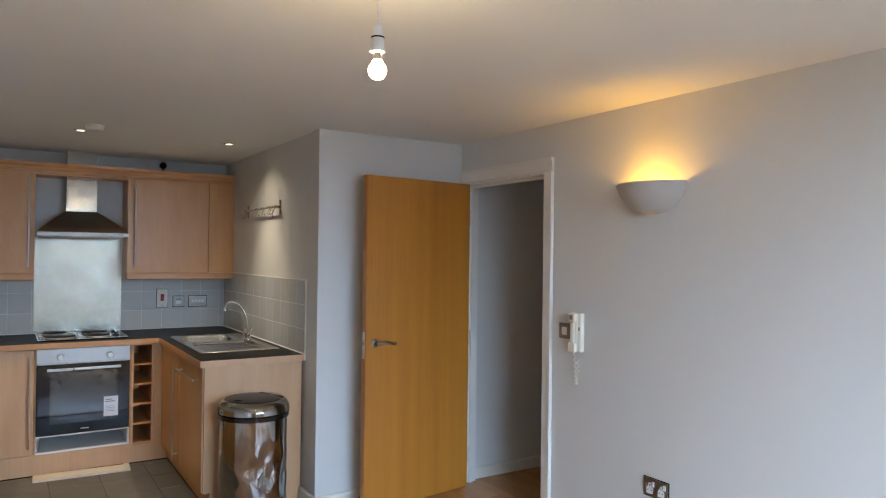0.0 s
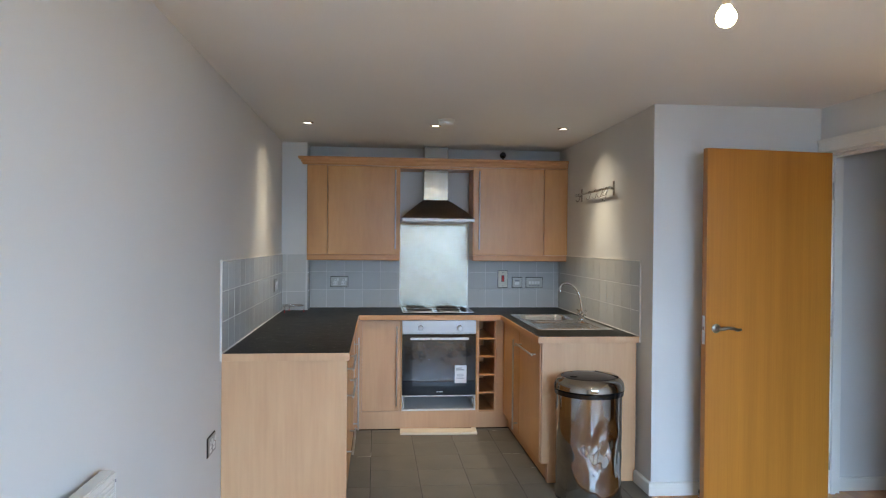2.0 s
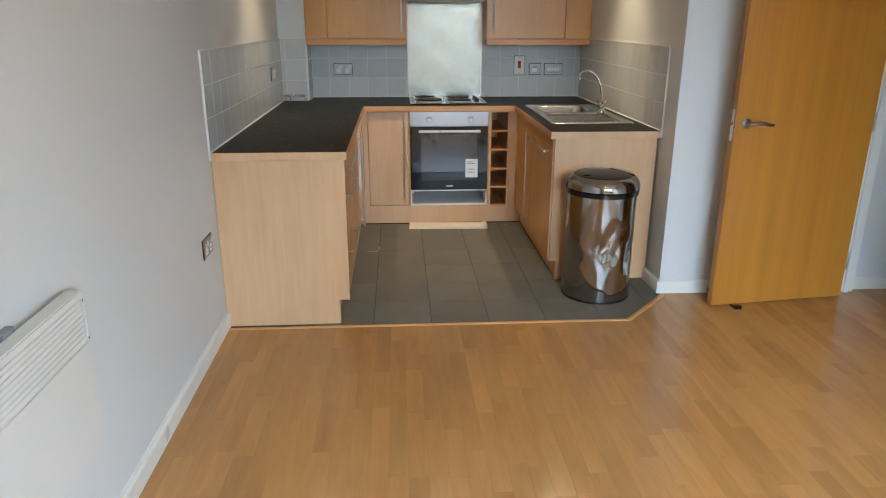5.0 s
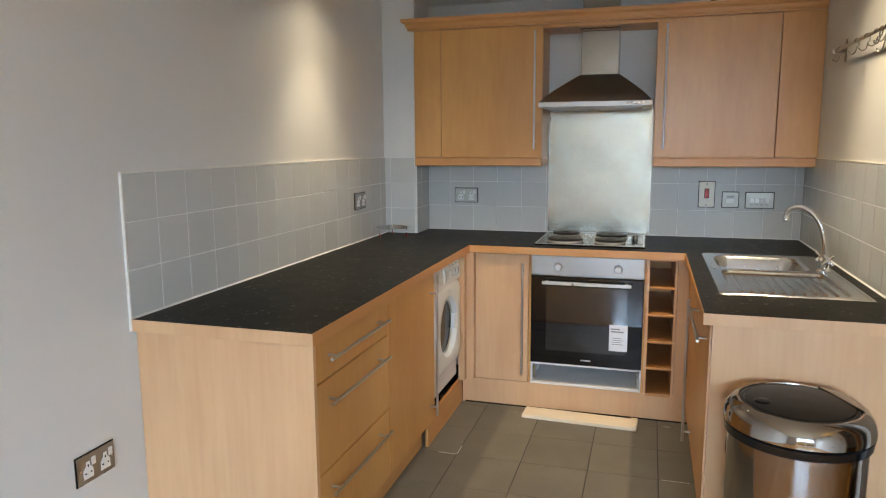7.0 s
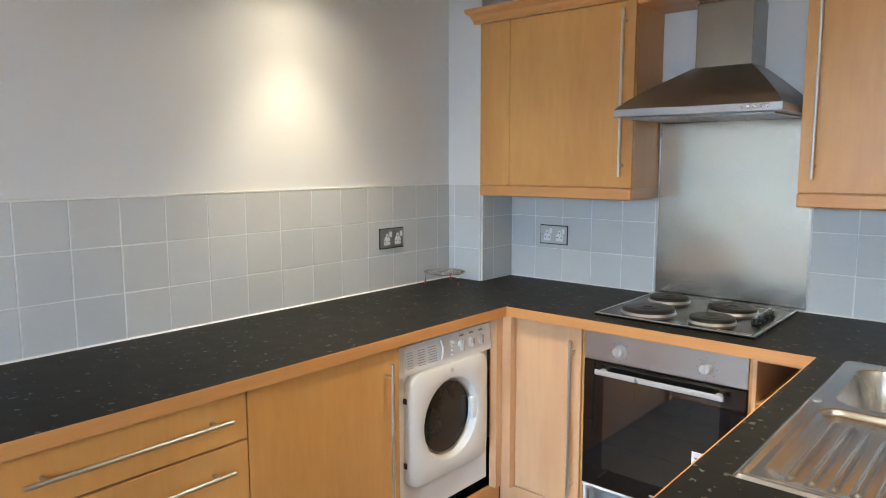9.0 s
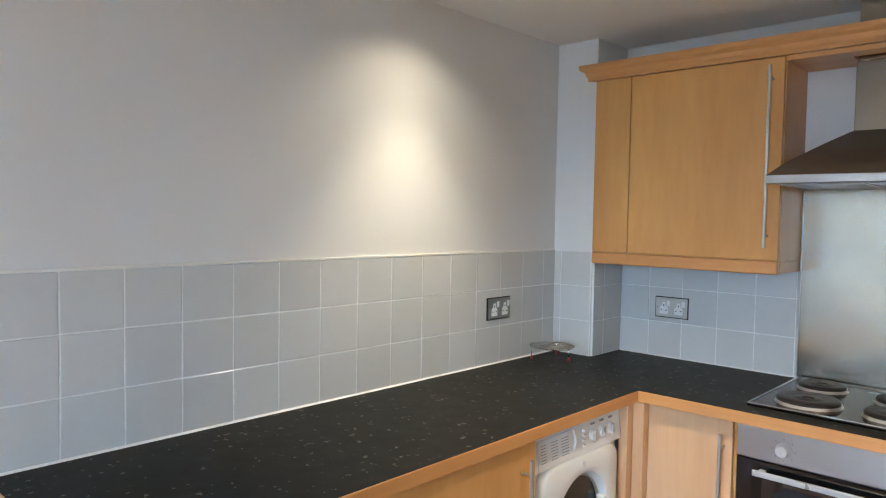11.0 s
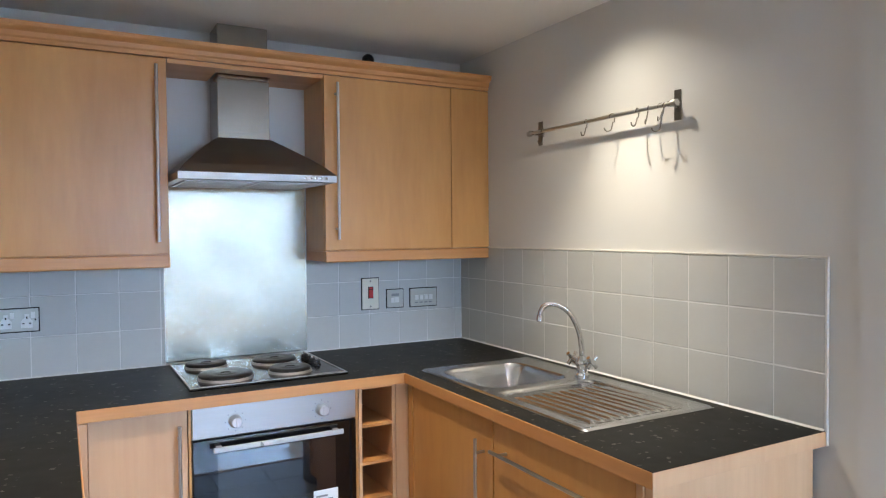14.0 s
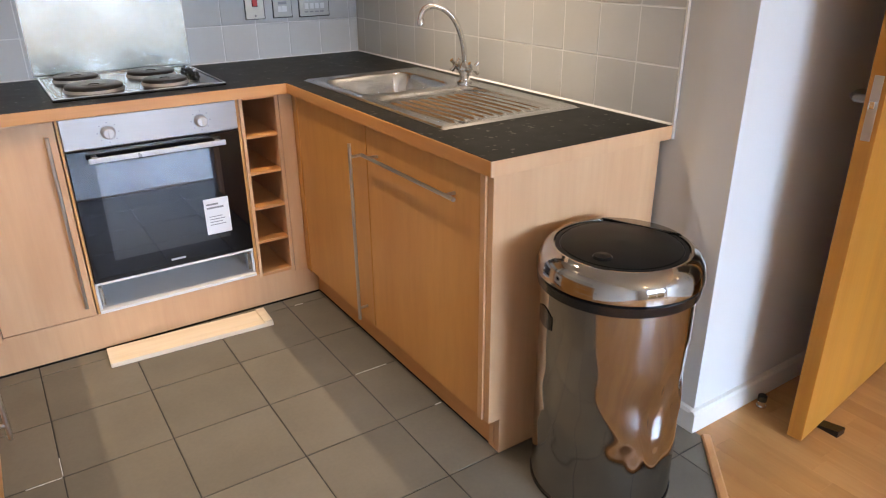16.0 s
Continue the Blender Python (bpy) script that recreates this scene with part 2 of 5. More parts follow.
def worktop_material():
    m = material("charcoal_worktop", (0.011, 0.011, 0.010), (0.020, 0.019, 0.017), 0.42, size=(22, 22, 22), fine=(300, 300, 300), bump=0.04, rough_var=0.05, spec=0.06)
    n, link = m.node_tree.nodes, m.node_tree.links.new
    bsdf = n["Principled BSDF"]
    base = bsdf.inputs["Base Color"].links[0].from_socket
    coord = n.new("ShaderNodeTexCoord")
    warp = n.new("ShaderNodeTexNoise"); warp.inputs["Scale"].default_value = 60.0
    mixv = n.new("ShaderNodeMix"); mixv.data_type = "VECTOR"; mixv.inputs["Factor"].default_value = 0.03
    link(coord.outputs["Object"], warp.inputs["Vector"]); link(coord.outputs["Object"], mixv.inputs[4]); link(warp.outputs["Color"], mixv.inputs[5])
    vor = n.new("ShaderNodeTexVoronoi"); vor.inputs["Scale"].default_value = 50.0
    link(mixv.outputs[1], vor.inputs["Vector"])
    sep = n.new("ShaderNodeSeparateColor"); link(vor.outputs["Color"], sep.inputs[0])
    rare = n.new("ShaderNodeMath"); rare.operation = "GREATER_THAN"; rare.inputs[1].default_value = 0.52
    link(sep.outputs[0], rare.inputs[0])
    size = n.new("ShaderNodeMath"); size.operation = "MULTIPLY"; size.inputs[1].default_value = 0.37
    link(sep.outputs[1], size.inputs[0])
    near = n.new("ShaderNodeMath"); near.operation = "LESS_THAN"
    link(vor.outputs["Distance"], near.inputs[0]); link(size.outputs[0], near.inputs[1])
    both = n.new("ShaderNodeMath"); both.operation = "MULTIPLY"
    link(rare.outputs[0], both.inputs[0]); link(near.outputs[0], both.inputs[1])
    tone = n.new("ShaderNodeMath"); tone.operation = "MULTIPLY"
    link(both.outputs[0], tone.inputs[0]); link(sep.outputs[2], tone.inputs[1])
    mix = n.new("ShaderNodeMix"); mix.data_type = "RGBA"
    link(tone.outputs[0], mix.inputs["Factor"]); link(base, mix.inputs[6]); mix.inputs[7].default_value = (0.145, 0.138, 0.12, 1)
    link(mix.outputs[2], bsdf.inputs["Base Color"])
    return m


WORKTOP = worktop_material()

# ---- mesh helpers ----
def box(bm, x0, x1, y0, y1, z0, z1, bevel=0.0):
    """An upright box, its edges rounded by bevel."""
    x0, x1, y0, y1, z0, z1 = min(x0, x1), max(x0, x1), min(y0, y1), max(y0, y1), min(z0, z1), max(z0, z1)
    part_bm = bm if not bevel else bmesh.new()
    vs = [part_bm.verts.new((x, y, z)) for z in (z0, z1) for y in (y0, y1) for x in (x0, x1)]
    for f in ((0, 2, 3, 1), (4, 5, 7, 6), (0, 1, 5, 4), (2, 6, 7, 3), (0, 4, 6, 2), (1, 3, 7, 5)):
        part_bm.faces.new([vs[i] for i in f])
    if bevel:
        bmesh.ops.bevel(part_bm, geom=part_bm.edges[:], offset=bevel, segments=2, affect="EDGES", profile=0.5)
        merge(bm, part_bm)
    return bm


def merge(bm, other):
    made = {v: bm.verts.new(v.co) for v in other.verts}
    for f in other.faces:
        g = bm.faces.new([made[v] for v in f.verts])
        g.smooth = f.smooth
    other.free()


def sweep(bm, points, radius, seg=10, caps=True):
    """A round tube along points; radius may be one number or one for each point."""
    pts = [Vector(p) for p in points]
    rad = radius if isinstance(radius, (list, tuple)) else [radius] * len(pts)
    side = None
    rings = []
    for i, p in enumerate(pts):
        way = (pts[min(i + 1, len(pts) - 1)] - pts[max(i - 1, 0)]).normalized()
        if side is None:
            side = way.cross(Vector((0.31, 0.17, 0.93))).normalized()
        side = (side - way * side.dot(way)).normalized()
        other = way.cross(side)
        rings.append([bm.verts.new(p + rad[i] * (math.cos(a) * side + math.sin(a) * other)) for a in (2 * math.pi * k / seg for k in range(seg))])
    for a, b in zip(rings, rings[1:]):
        for k in range(seg):
            bm.faces.new((a[k], a[(k + 1) % seg], b[(k + 1) % seg], b[k])).smooth = True
    if caps:
        bm.faces.new(rings[0][::-1])
        bm.faces.new(rings[-1])
    return bm


def lathe(bm, profile, centre, seg=32, axis="z", arc=2 * math.pi, shape=None, caps=True):
    """Turns profile, pairs of radius and height, round an axis through centre. shape(radius, angle, height) may bend the radius."""
    full = abs(arc - 2 * math.pi) < 1e-6
    count = seg if full else seg + 1
    rings = []
    for r, h in profile:
        ring = []
        for k in range(count):
            a = arc * k / seg
            q = shape(r, a, h) if shape else r
            u, v = q * math.cos(a), q * math.sin(a)
            off = {"z": (u, v, h), "x": (h, u, v), "y": (u, h, v)}[axis]
            ring.append(bm.verts.new(Vector(centre) + Vector(off)))
        rings.append(ring)
    for a, b in zip(rings, rings[1:]):
        for k in range(seg):
            j = (k + 1) % count
            bm.faces.new((a[k], a[j], b[j], b[k])).smooth = True
    if full and caps:
        for ring, (r, h) in ((rings[0], profile[0]), (rings[-1], profile[-1])):
            if r > 1e-4:
                bm.faces.new(ring)
    bmesh.ops.recalc_face_normals(bm, faces=bm.faces[:])
    return bm


def prism(bm, outline, axis, a, b):
    """Extrudes an outline of pairs along an axis from a to b."""
    def at(p, h):
        return {"x": (h, p[0], p[1]), "y": (p[0], h, p[1]), "z": (p[0], p[1], h)}[axis]
    lo, hi = [bm.verts.new(at(p, a)) for p in outline], [bm.verts.new(at(p, b)) for p in outline]
    n = len(outline)
    bm.faces.new(lo), bm.faces.new(hi[::-1])
    for k in range(n):
        bm.faces.new((lo[k], lo[(k + 1) % n], hi[(k + 1) % n], hi[k]))
    bmesh.ops.recalc_face_normals(bm, faces=bm.faces[:])
    return bm


def slab(bm, xs, ys, present, z0, z1):
    """A slab on a grid of cuts; present(i, j) tells which cells are solid."""
    vs = {}
    def v(i, j, z):
        key = (i, j, z)
        if key not in vs:
            vs[key] = bm.verts.new((xs[i], ys[j], z))
        return vs[key]
    nx, ny = len(xs) - 1, len(ys) - 1
    def has(i, j):
        return 0 <= i < nx and 0 <= j < ny and present(i, j)
    for i in range(nx):
        for j in range(ny):
            if not has(i, j):
                continue
            bm.faces.new((v(i, j, z1), v(i + 1, j, z1), v(i + 1, j + 1, z1), v(i, j + 1, z1)))
            bm.faces.new((v(i, j, z0), v(i, j + 1, z0), v(i + 1, j + 1, z0), v(i + 1, j, z0)))
            for di, dj, p, q in ((-1, 0, (i, j + 1), (i, j)), (1, 0, (i + 1, j), (i + 1, j + 1)), (0, -1, (i, j), (i + 1, j)), (0, 1, (i + 1, j + 1), (i, j + 1))):
                if not has(i + di, j + dj):
                    bm.faces.new((v(*p, z0), v(*q, z0), v(*q, z1), v(*p, z1)))
    return bm


ORIGIN = {}


def thing(name, at, label, category, group="", kind=""):
    """An Empty at the base of a thing; its parts are given in world metres."""
    ob = new(name)
    ob.location, ob.empty_display_size = at, 0.1
    ORIGIN[ob] = Vector(at)
    return tagged(ob, label, category, group, kind)


def part(name, bm, mat, parent=None, label="", smooth=False):
    """Links a bmesh as one mesh object under a thing or a part."""
    mesh = bpy.data.meshes.new(name)
    base = ORIGIN.get(parent, Vector()) if parent else Vector()
    if base.length:
        bmesh.ops.translate(bm, verts=bm.verts[:], vec=-base)
    if smooth:
        for f in bm.faces:
            f.smooth = True
    for edge in bm.edges:
        if len(edge.link_faces) == 2 and edge.calc_face_angle(0) > 0.7:
            edge.smooth = False
    bm.to_mesh(mesh)
    bm.free()
    mesh.materials.append(mat)
    ob = new(name, mesh)
    if parent:
        ob.parent = parent
        ORIGIN[ob] = base
    if label:
        tagged(ob, label)
    return ob


def structure(name, bm, mat, label, category):
    return tagged(part(name, bm, mat), label, category, "", "structure")


def B():
    return bmesh.new()


# a run of units: u along the wall, d out from it
RUNS = {"left": lambda u, d: (d, u), "back": lambda u, d: (u, -d), "right": lambda u, d: (W - d, u)}


def rbox(bm, run, u0, u1, d0, d1, z0, z1, bevel=0.0):
    (x0, y0), (x1, y1) = RUNS[run](u0, d0), RUNS[run](u1, d1)
    return box(bm, x0, x1, y0, y1, z0, z1, bevel)


def rpt(run, u, d, z):
    x, y = RUNS[run](u, d)
    return (x, y, z)


# ---- walls, ceiling, openings ----
structure("wall_left", box(B(), -0.12, 0, YB, 0.12, -0.05, H + 0.05), PAINT, "pale grey painted plaster wall with a scalloped light", "wall")
structure("wall_kitchen_back", box(B(), 0, W + 0.12, 0, 0.12, -0.05, H + 0.05), PAINT, "pale grey painted wall behind the cooker", "wall")
structure("wall_kitchen_right", box(B(), W, W + 0.12, YS + 0.12, 0, -0.05, H + 0.05), PAINT, "pale grey painted wall above the sink", "wall")
structure("wall_stub", box(B(), W - 0.012, XR + 2.0, YS, YS + 0.12, -0.05, H + 0.05), PAINT, "pale grey painted wall behind the open door", "wall")
structure("pipe_boxing", box(B(), 0, 0.204, -0.255, 0, WT, H), PAINT, "pale grey boxed-in pipe chase in the kitchen corner", "wall")
DOOR_Y0, DOOR_Y1, DOOR_Z = -3.028, -2.205, 2.02
structure("wall_right", box(B(), XR, XR + 0.11, YB, DOOR_Y0 - 0.02, -0.05, H + 0.05), PAINT, "pale lilac-grey painted wall with a wall light", "wall")
structure("wall_over_door", box(B(), XR, XR + 0.11, DOOR_Y0 - 0.02, YS, DOOR_Z + 0.02, H + 0.05), PAINT, "pale grey wall above the doorway", "wall")
wx0, wx1, wz0, wz1 = WIN
bm = B()
box(bm, -0.12, wx0, YB - 0.12, YB, -0.05, H + 0.05)
box(bm, wx1, XR + 0.11, YB - 0.12, YB, -0.05, H + 0.05)
box(bm, wx0, wx1, YB - 0.12, YB, wz1, H + 0.05)
box(bm, wx0, wx1, YB - 0.12, YB, -0.05, wz0)
structure("wall_window", bm, PAINT, "pale grey wall round a wide window", "wall")
structure("ceiling", box(B(), -0.12, XR + 2.1, YB - 0.12, 0.12, H, H + 0.1), CEIL, "matt off-white painted ceiling", "ceiling")
bm = B()
box(bm, XR + 2.0, XR + 2.1, -4.3, YS, -0.05, H)
box(bm, XR + 0.11, XR + 2.0, -4.3, -4.2, -0.05, H)
structure("wall_hall", bm, PAINT, "pale grey walls of the unlit hallway", "wall")

# window in the wall behind the walk
win = thing("window_1", (2.175, YB - 0.06, wz0), "wide white-framed window letting in daylight", "window", kind="structure")
bm = B()
for x in (wx0 + 0.025, wx1 - 0.025, 2.175):
    box(bm, x - 0.03, x + 0.03, YB - 0.09, YB - 0.03, wz0, wz1, 0.006)
for z in (wz0 + 0.03, wz1 - 0.03):
    box(bm, wx0, wx1, YB - 0.088, YB - 0.032, z - 0.03, z + 0.03, 0.006)
part("window_frame", bm, GLOSS, win)
for x0, x1 in ((wx0 + 0.055, 2.145), (2.205, wx1 - 0.055)):
    pane = part("pane", box(B(), x0, x1, YB - 0.066, YB - 0.06, wz0 + 0.06, wz1 - 0.06), GLASS, win)
    pane.visible_shadow = False

# skirting boards


def skirting(name, run_axis, at, side, a, b):
    """A moulded skirting against a wall plane; side is the way into the room."""
    prof = [(at, 0.0), (at + side * 0.018, 0.0), (at + side * 0.018, 0.066), (at + side * 0.012, 0.075), (at, 0.077)]
    return structure(name, prism(B(), prof, run_axis, a, b), GLOSS, "white gloss-painted skirting board", "skirting board")


skirting("baseboard_left", "y", 0.0, 1, YB, -2.491)
skirting("baseboard_right", "y", XR, -1, YB, DOOR_Y0 - 0.09)
skirting("baseboard_stub", "x", YS, -1, W - 0.03, XR + 1.9)
skirting("baseboard_stub_return", "y", W - 0.012, -1, YS, -1.926)
skirting("baseboard_window", "x", YB, 1, 0.02, XR)
structure("trim_corner_bead", box(B(), W - 0.013, W - 0.0, YS - 0.0012, YS + 0.01, 0.077, H), PAINT, "pale grey plaster corner bead", "trim")

# doorway lining and architrave
bm = B()
box(bm, XR - 0.002, XR + 0.112, DOOR_Y0 - 0.02, DOOR_Y0, 0, DOOR_Z, 0.002)
box(bm, XR - 0.002, XR + 0.112, DOOR_Y1, YS - 0.001, 0, DOOR_Z, 0.002)
box(bm, XR - 0.002, XR + 0.112, DOOR_Y0 - 0.02, YS - 0.001, DOOR_Z, DOOR_Z + 0.02, 0.002)
box(bm, XR + 0.05, XR + 0.075, DOOR_Y0, DOOR_Y0 + 0.014, 0, DOOR_Z)
box(bm, XR + 0.05, XR + 0.075, DOOR_Y1 - 0.014, DOOR_Y1, 0, DOOR_Z)
box(bm, XR + 0.05, XR + 0.075, DOOR_Y0, DOOR_Y1, DOOR_Z - 0.014, DOOR_Z)
structure("door_lining", bm, GLOSS, "off-white gloss door lining with stops", "door frame")
bm = B()
for a, b in ((DOOR_Y0 - 0.085, DOOR_Y0 - 0.012), (DOOR_Y1 + 0.004, YS - 0.003)):
    box(bm, XR - 0.02, XR - 0.0025, a, b, 0, DOOR_Z + 0.012, 0.004)
    box(bm, XR - 0.026, XR - 0.0205, a, a + 0.02, 0, DOOR_Z + 0.012, 0.002)
box(bm, XR - 0.02, XR - 0.0025, DOOR_Y0 - 0.085, YS - 0.003, DOOR_Z + 0.014, DOOR_Z + 0.092, 0.004)
box(bm, XR - 0.026, XR - 0.0205, DOOR_Y0 - 0.085, YS - 0.003, DOOR_Z + 0.072, DOOR_Z + 0.092, 0.002)
structure("door_architrave", bm, GLOSS, "off-white gloss architrave round the doorway", "door frame")


# ---- door leaf ----
def door_leaf():
    w, th = 0.816, 0.044
    leaf = thing("door_1", (0, 0, 0), "honey-coloured flush wooden door standing wide open", "door")
    part("panel", box(B(), -w, -0.002, 0, th, 0.008, 2.022, 0.002), HONEY, leaf)
    x, z = -w + 0.062, 1.012
    for side, y0 in ((-1, 0.0), (1, th)):
        bm = lathe(B(), [(0.0, 0.0), (0.026, 0.0), (0.027, side * 0.006), (0.022, side * 0.009), (0.011, side * 0.011), (0.0105, side * 0.045), (0.0, side * 0.046)], (x, y0, z), 24, "y")
        pts = [(x, y0 + side * 0.04, z), (x + 0.012, y0 + side * 0.05, z + 0.002), (x + 0.04, y0 + side * 0.052, z + 0.007),
               (x + 0.075, y0 + side * 0.052, z + 0.004), (x + 0.105, y0 + side * 0.05, z - 0.006), (x + 0.128, y0 + side * 0.046, z - 0.004)]
        sweep(bm, pts, [0.0105, 0.011, 0.0095, 0.009, 0.0085, 0.0075], 12)
        part("handle", bm, BRASSY, leaf, "brushed nickel lever handle on a round rose")
    part("latch_plate", box(B(), -w - 0.0015, -w + 0.001, th / 2 - 0.011, th / 2 + 0.011, z - 0.09, z + 0.07, 0.0005), STEEL, leaf)
    part("latch", box(B(), -w - 0.010, -w - 0.001, th / 2 - 0.007, th / 2 + 0.007, z - 0.01, z + 0.01, 0.002), CHROME, leaf)
    for hz in (0.22, 1.0, 1.8):
        part("hinge", sweep(B(), [(0.004, 0.003, hz - 0.05), (0.004, 0.003, hz + 0.05)], 0.006, 10), STEEL, leaf)
    leaf.matrix_basis = pose(XR - 0.012, -2.284, 0, 0, 0, 7.0)
    return leaf


door_leaf()

# ---- kitchen units ----
def bar_handle(parent, run, u0, z0, u1, z1, d):
    """A round steel bar on two posts, standing out from the face at depth d."""
    bm = sweep(B(), [rpt(run, u0, d + 0.034, z0), rpt(run, u1, d + 0.034, z1)], 0.006, 12)
    length = math.hypot(u1 - u0, z1 - z0)
    for k in (0.045 / length, 1 - 0.045 / length):
        u, z = u0 + (u1 - u0) * k, z0 + (z1 - z0) * k
        sweep(bm, [rpt(run, u, d - 0.001, z), rpt(run, u, d + 0.034, z)], 0.005, 10)
    return part("handle", bm, HANDLE, parent, "long brushed steel bar handle")


def front(parent, name, run, u0, u1, z0, z1, d=0.60, board=None):
    """A flat door or drawer front 20 mm thick with rounded edges."""
    return part(name, rbox(B(), run, u0 + 0.0015, u1 - 0.0015, d + 0.0015, d + 0.02, z0 + 0.0015, z1 - 0.0015, 0.002), board or BEECH, parent)


def carcass(parent, run, u0, u1, z0=0.15, z1=0.868, d=0.60, back=0.01):
    """Sides, base, back and top rail of a unit."""
    bm = B()
    rbox(bm, run, u0, u0 + 0.016, back, d, z0, z1)
    rbox(bm, run, u1 - 0.016, u1, back, d, z0, z1)
    rbox(bm, run, u0 + 0.016, u1 - 0.016, back, d, z0, z0 + 0.016)
    rbox(bm, run, u0 + 0.016, u1 - 0.016, back, back + 0.008, z0 + 0.016, z1)
    rbox(bm, run, u0 + 0.016, u1 - 0.016, back + 0.01, d, z1 - 0.016, z1)
    return part("carcass", bm, BEECH, parent)


FZ0, FZ1 = 0.149, 0.866
LD, BD = 0.612, 0.614      # depths of the carcasses on the left and at the back
YLE = -2.512      # left worktop end
YRE = -1.942       # right worktop end
# left run: drawers, cupboard, washing machine bay
u = thing("drawer_unit", (0.3, -2.16, 0.15), "beech-effect base unit with three drawers and steel bars", "kitchen drawers", "base units")
carcass(u, "left", -2.468, -1.861, d=LD)
for z0, z1, zh in ((0.731, FZ1, 0.804), (0.430, 0.728, 0.661), (FZ0, 0.427, 0.361)):
    f = front(u, "drawer_front", "left", -2.468, -1.859, z0, z1, LD)
    bar_handle(f, "left", -2.424, zh, -1.922, zh, LD + 0.02)
u = thing("base_cupboard", (0.3, -1.51, 0.15), "beech-effect base cupboard with one tall door beside the washer", "kitchen cupboard", "base units")
carcass(u, "left", -1.858, -1.260, d=LD)
f = front(u, "door", "left", -1.858, -1.260, FZ0, FZ1, LD)
bar_handle(f, "left", -1.326, 0.19, -1.326, 0.825, LD + 0.02)
# faces the window: daylight is painted into the panel's colour
u = thing("end_panel", (0.3, -2.462, 0), "beech-effect end panel of the long counter, pale with painted window light", "end panel", "end panels")
part("panel", prism(B(), [(0.003, 0.0), (0.585, 0.0), (0.585, 0.135), (0.636, 0.135), (0.636, 0.869), (0.003, 0.869)], "y", -2.490, -2.471), BEECH_DAYLIT, u)
part("corner_block", box(B(), 0.570, 0.584, -2.470, -2.445, 0.0, 0.132, 0.001), BEECH, u)
u = thing("plinth", (0.56, -1.55, 0), "beech-effect plinth under the long counter", "plinth", "plinths")
part("board", box(B(), 0.555, 0.569, -2.445, -1.275, 0.002, 0.132, 0.001), BEECH_Y, u)
u = thing("plinth", (0.59, -0.95, 0), "beech-effect plinth standing forward under the washing machine", "plinth", "plinths")
part("board", box(B(), 0.586, 0.601, -1.270, -0.636, 0.002, 0.147, 0.001), BEECH_Y, u)
u = thing("corner_post", (0.61, -0.66, 0.15), "narrow beech-effect corner post beside the washing machine", "corner post", "corner posts")
# posts in the beech copy that has window light in its colour
part("post", box(B(), 0.597, 0.632, -0.703, -0.655, 0.149, 0.868, 0.002), BEECH_DAYLIT, u)
part("post", box(B(), 0.634, 0.6755, -0.668, -0.620, 0.149, 0.868, 0.002), BEECH_DAYLIT, u)

# back run: narrow cupboard, oven housing, wine rack
# window-facing door, rack sides, post and plinth: daylight painted into the beech colour
u = thing("base_cupboard", (0.83, -0.3, 0.15), "narrow beech-effect base cupboard next to the oven, its door painted window-lit", "kitchen cupboard", "base units")
carcass(u, "back", 0.676, 0.976, d=BD)
f = front(u, "door", "back", 0.676, 0.976, FZ0, FZ1, BD, BEECH_DAYLIT)
bar_handle(f, "back", 0.946, 0.20, 0.946, 0.82, BD + 0.02)
u = thing("oven_housing", (1.283, -0.3, 0.13), "oven housing with an empty grey drawer gap below", "kitchen unit", "base units")
for x0, x1 in ((0.979, 0.988), (1.578, 1.588)):
    part("side", box(B(), x0, x1, -0.628, -0.02, 0.14, 0.868), BEECH, u)
part("shelf", box(B(), 0.989, 1.577, -0.625, -0.03, 0.148, 0.158, 0.001), CARCASS, u)
part("shelf_edge", box(B(), 0.989, 1.577, -0.6345, -0.6265, 0.148, 0.159, 0.001), WHITE, u)
part("backboard", box(B(), 0.989, 1.577, -0.03, -0.022, 0.159, 0.27), CARCASS, u)
for x0, x1 in ((0.9885, 0.9975), (1.5685, 1.5775)):
    part("lining", box(B(), x0, x1, -0.620, -0.04, 0.1595, 0.262), CARCASS, u)
    xm = (x0 + x1) / 2
    s = 1 if x0 < 1.2 else -1
    part("runner_bracket", box(B(), xm + s * 0.006, xm + s * 0.02, -0.615, -0.575, 0.17, 0.245, 0.003), CHROME, u)
u = thing("wine_rack", (1.664, -0.3, 0.13), "beech-effect wine rack with five open square cells", "wine rack")
bm = B()
box(bm, 1.589, 1.602, -0.635, -0.05, 0.135, 0.868, 0.001)
box(bm, 1.727, 1.740, -0.635, -0.05, 0.135, 0.868, 0.001)
part("side", bm, BEECH_DAYLIT, u)
for z in (0.141, 0.286, 0.429, 0.573, 0.717):
    part("shelf", box(B(), 1.6025, 1.7265, -0.633, -0.05, z - 0.006, z + 0.006, 0.001), BEECH_X, u)
part("shelf", box(B(), 1.6025, 1.7265, -0.634, -0.05, 0.858, 0.868, 0.001), BEECH_X, u)
part("backboard", box(B(), 1.6025, 1.7265, -0.055, -0.047, 0.147, 0.858), BEECH, u)
u = thing("corner_post", (1.76, -0.62, 0.13), "narrow beech-effect corner post beside the wine rack", "corner post", "corner posts")
part("post", box(B(), 1.742, 1.796, -0.636, -0.600, 0.125, 0.868, 0.002), BEECH_DAYLIT, u)
part("post", box(B(), 1.798, 1.835, -0.668, -0.600, 0.118, 0.868, 0.002), BEECH, u)
u = thing("plinth", (1.2, -0.6, 0), "beech-effect plinth under the oven, a panel missing", "plinth", "plinths")
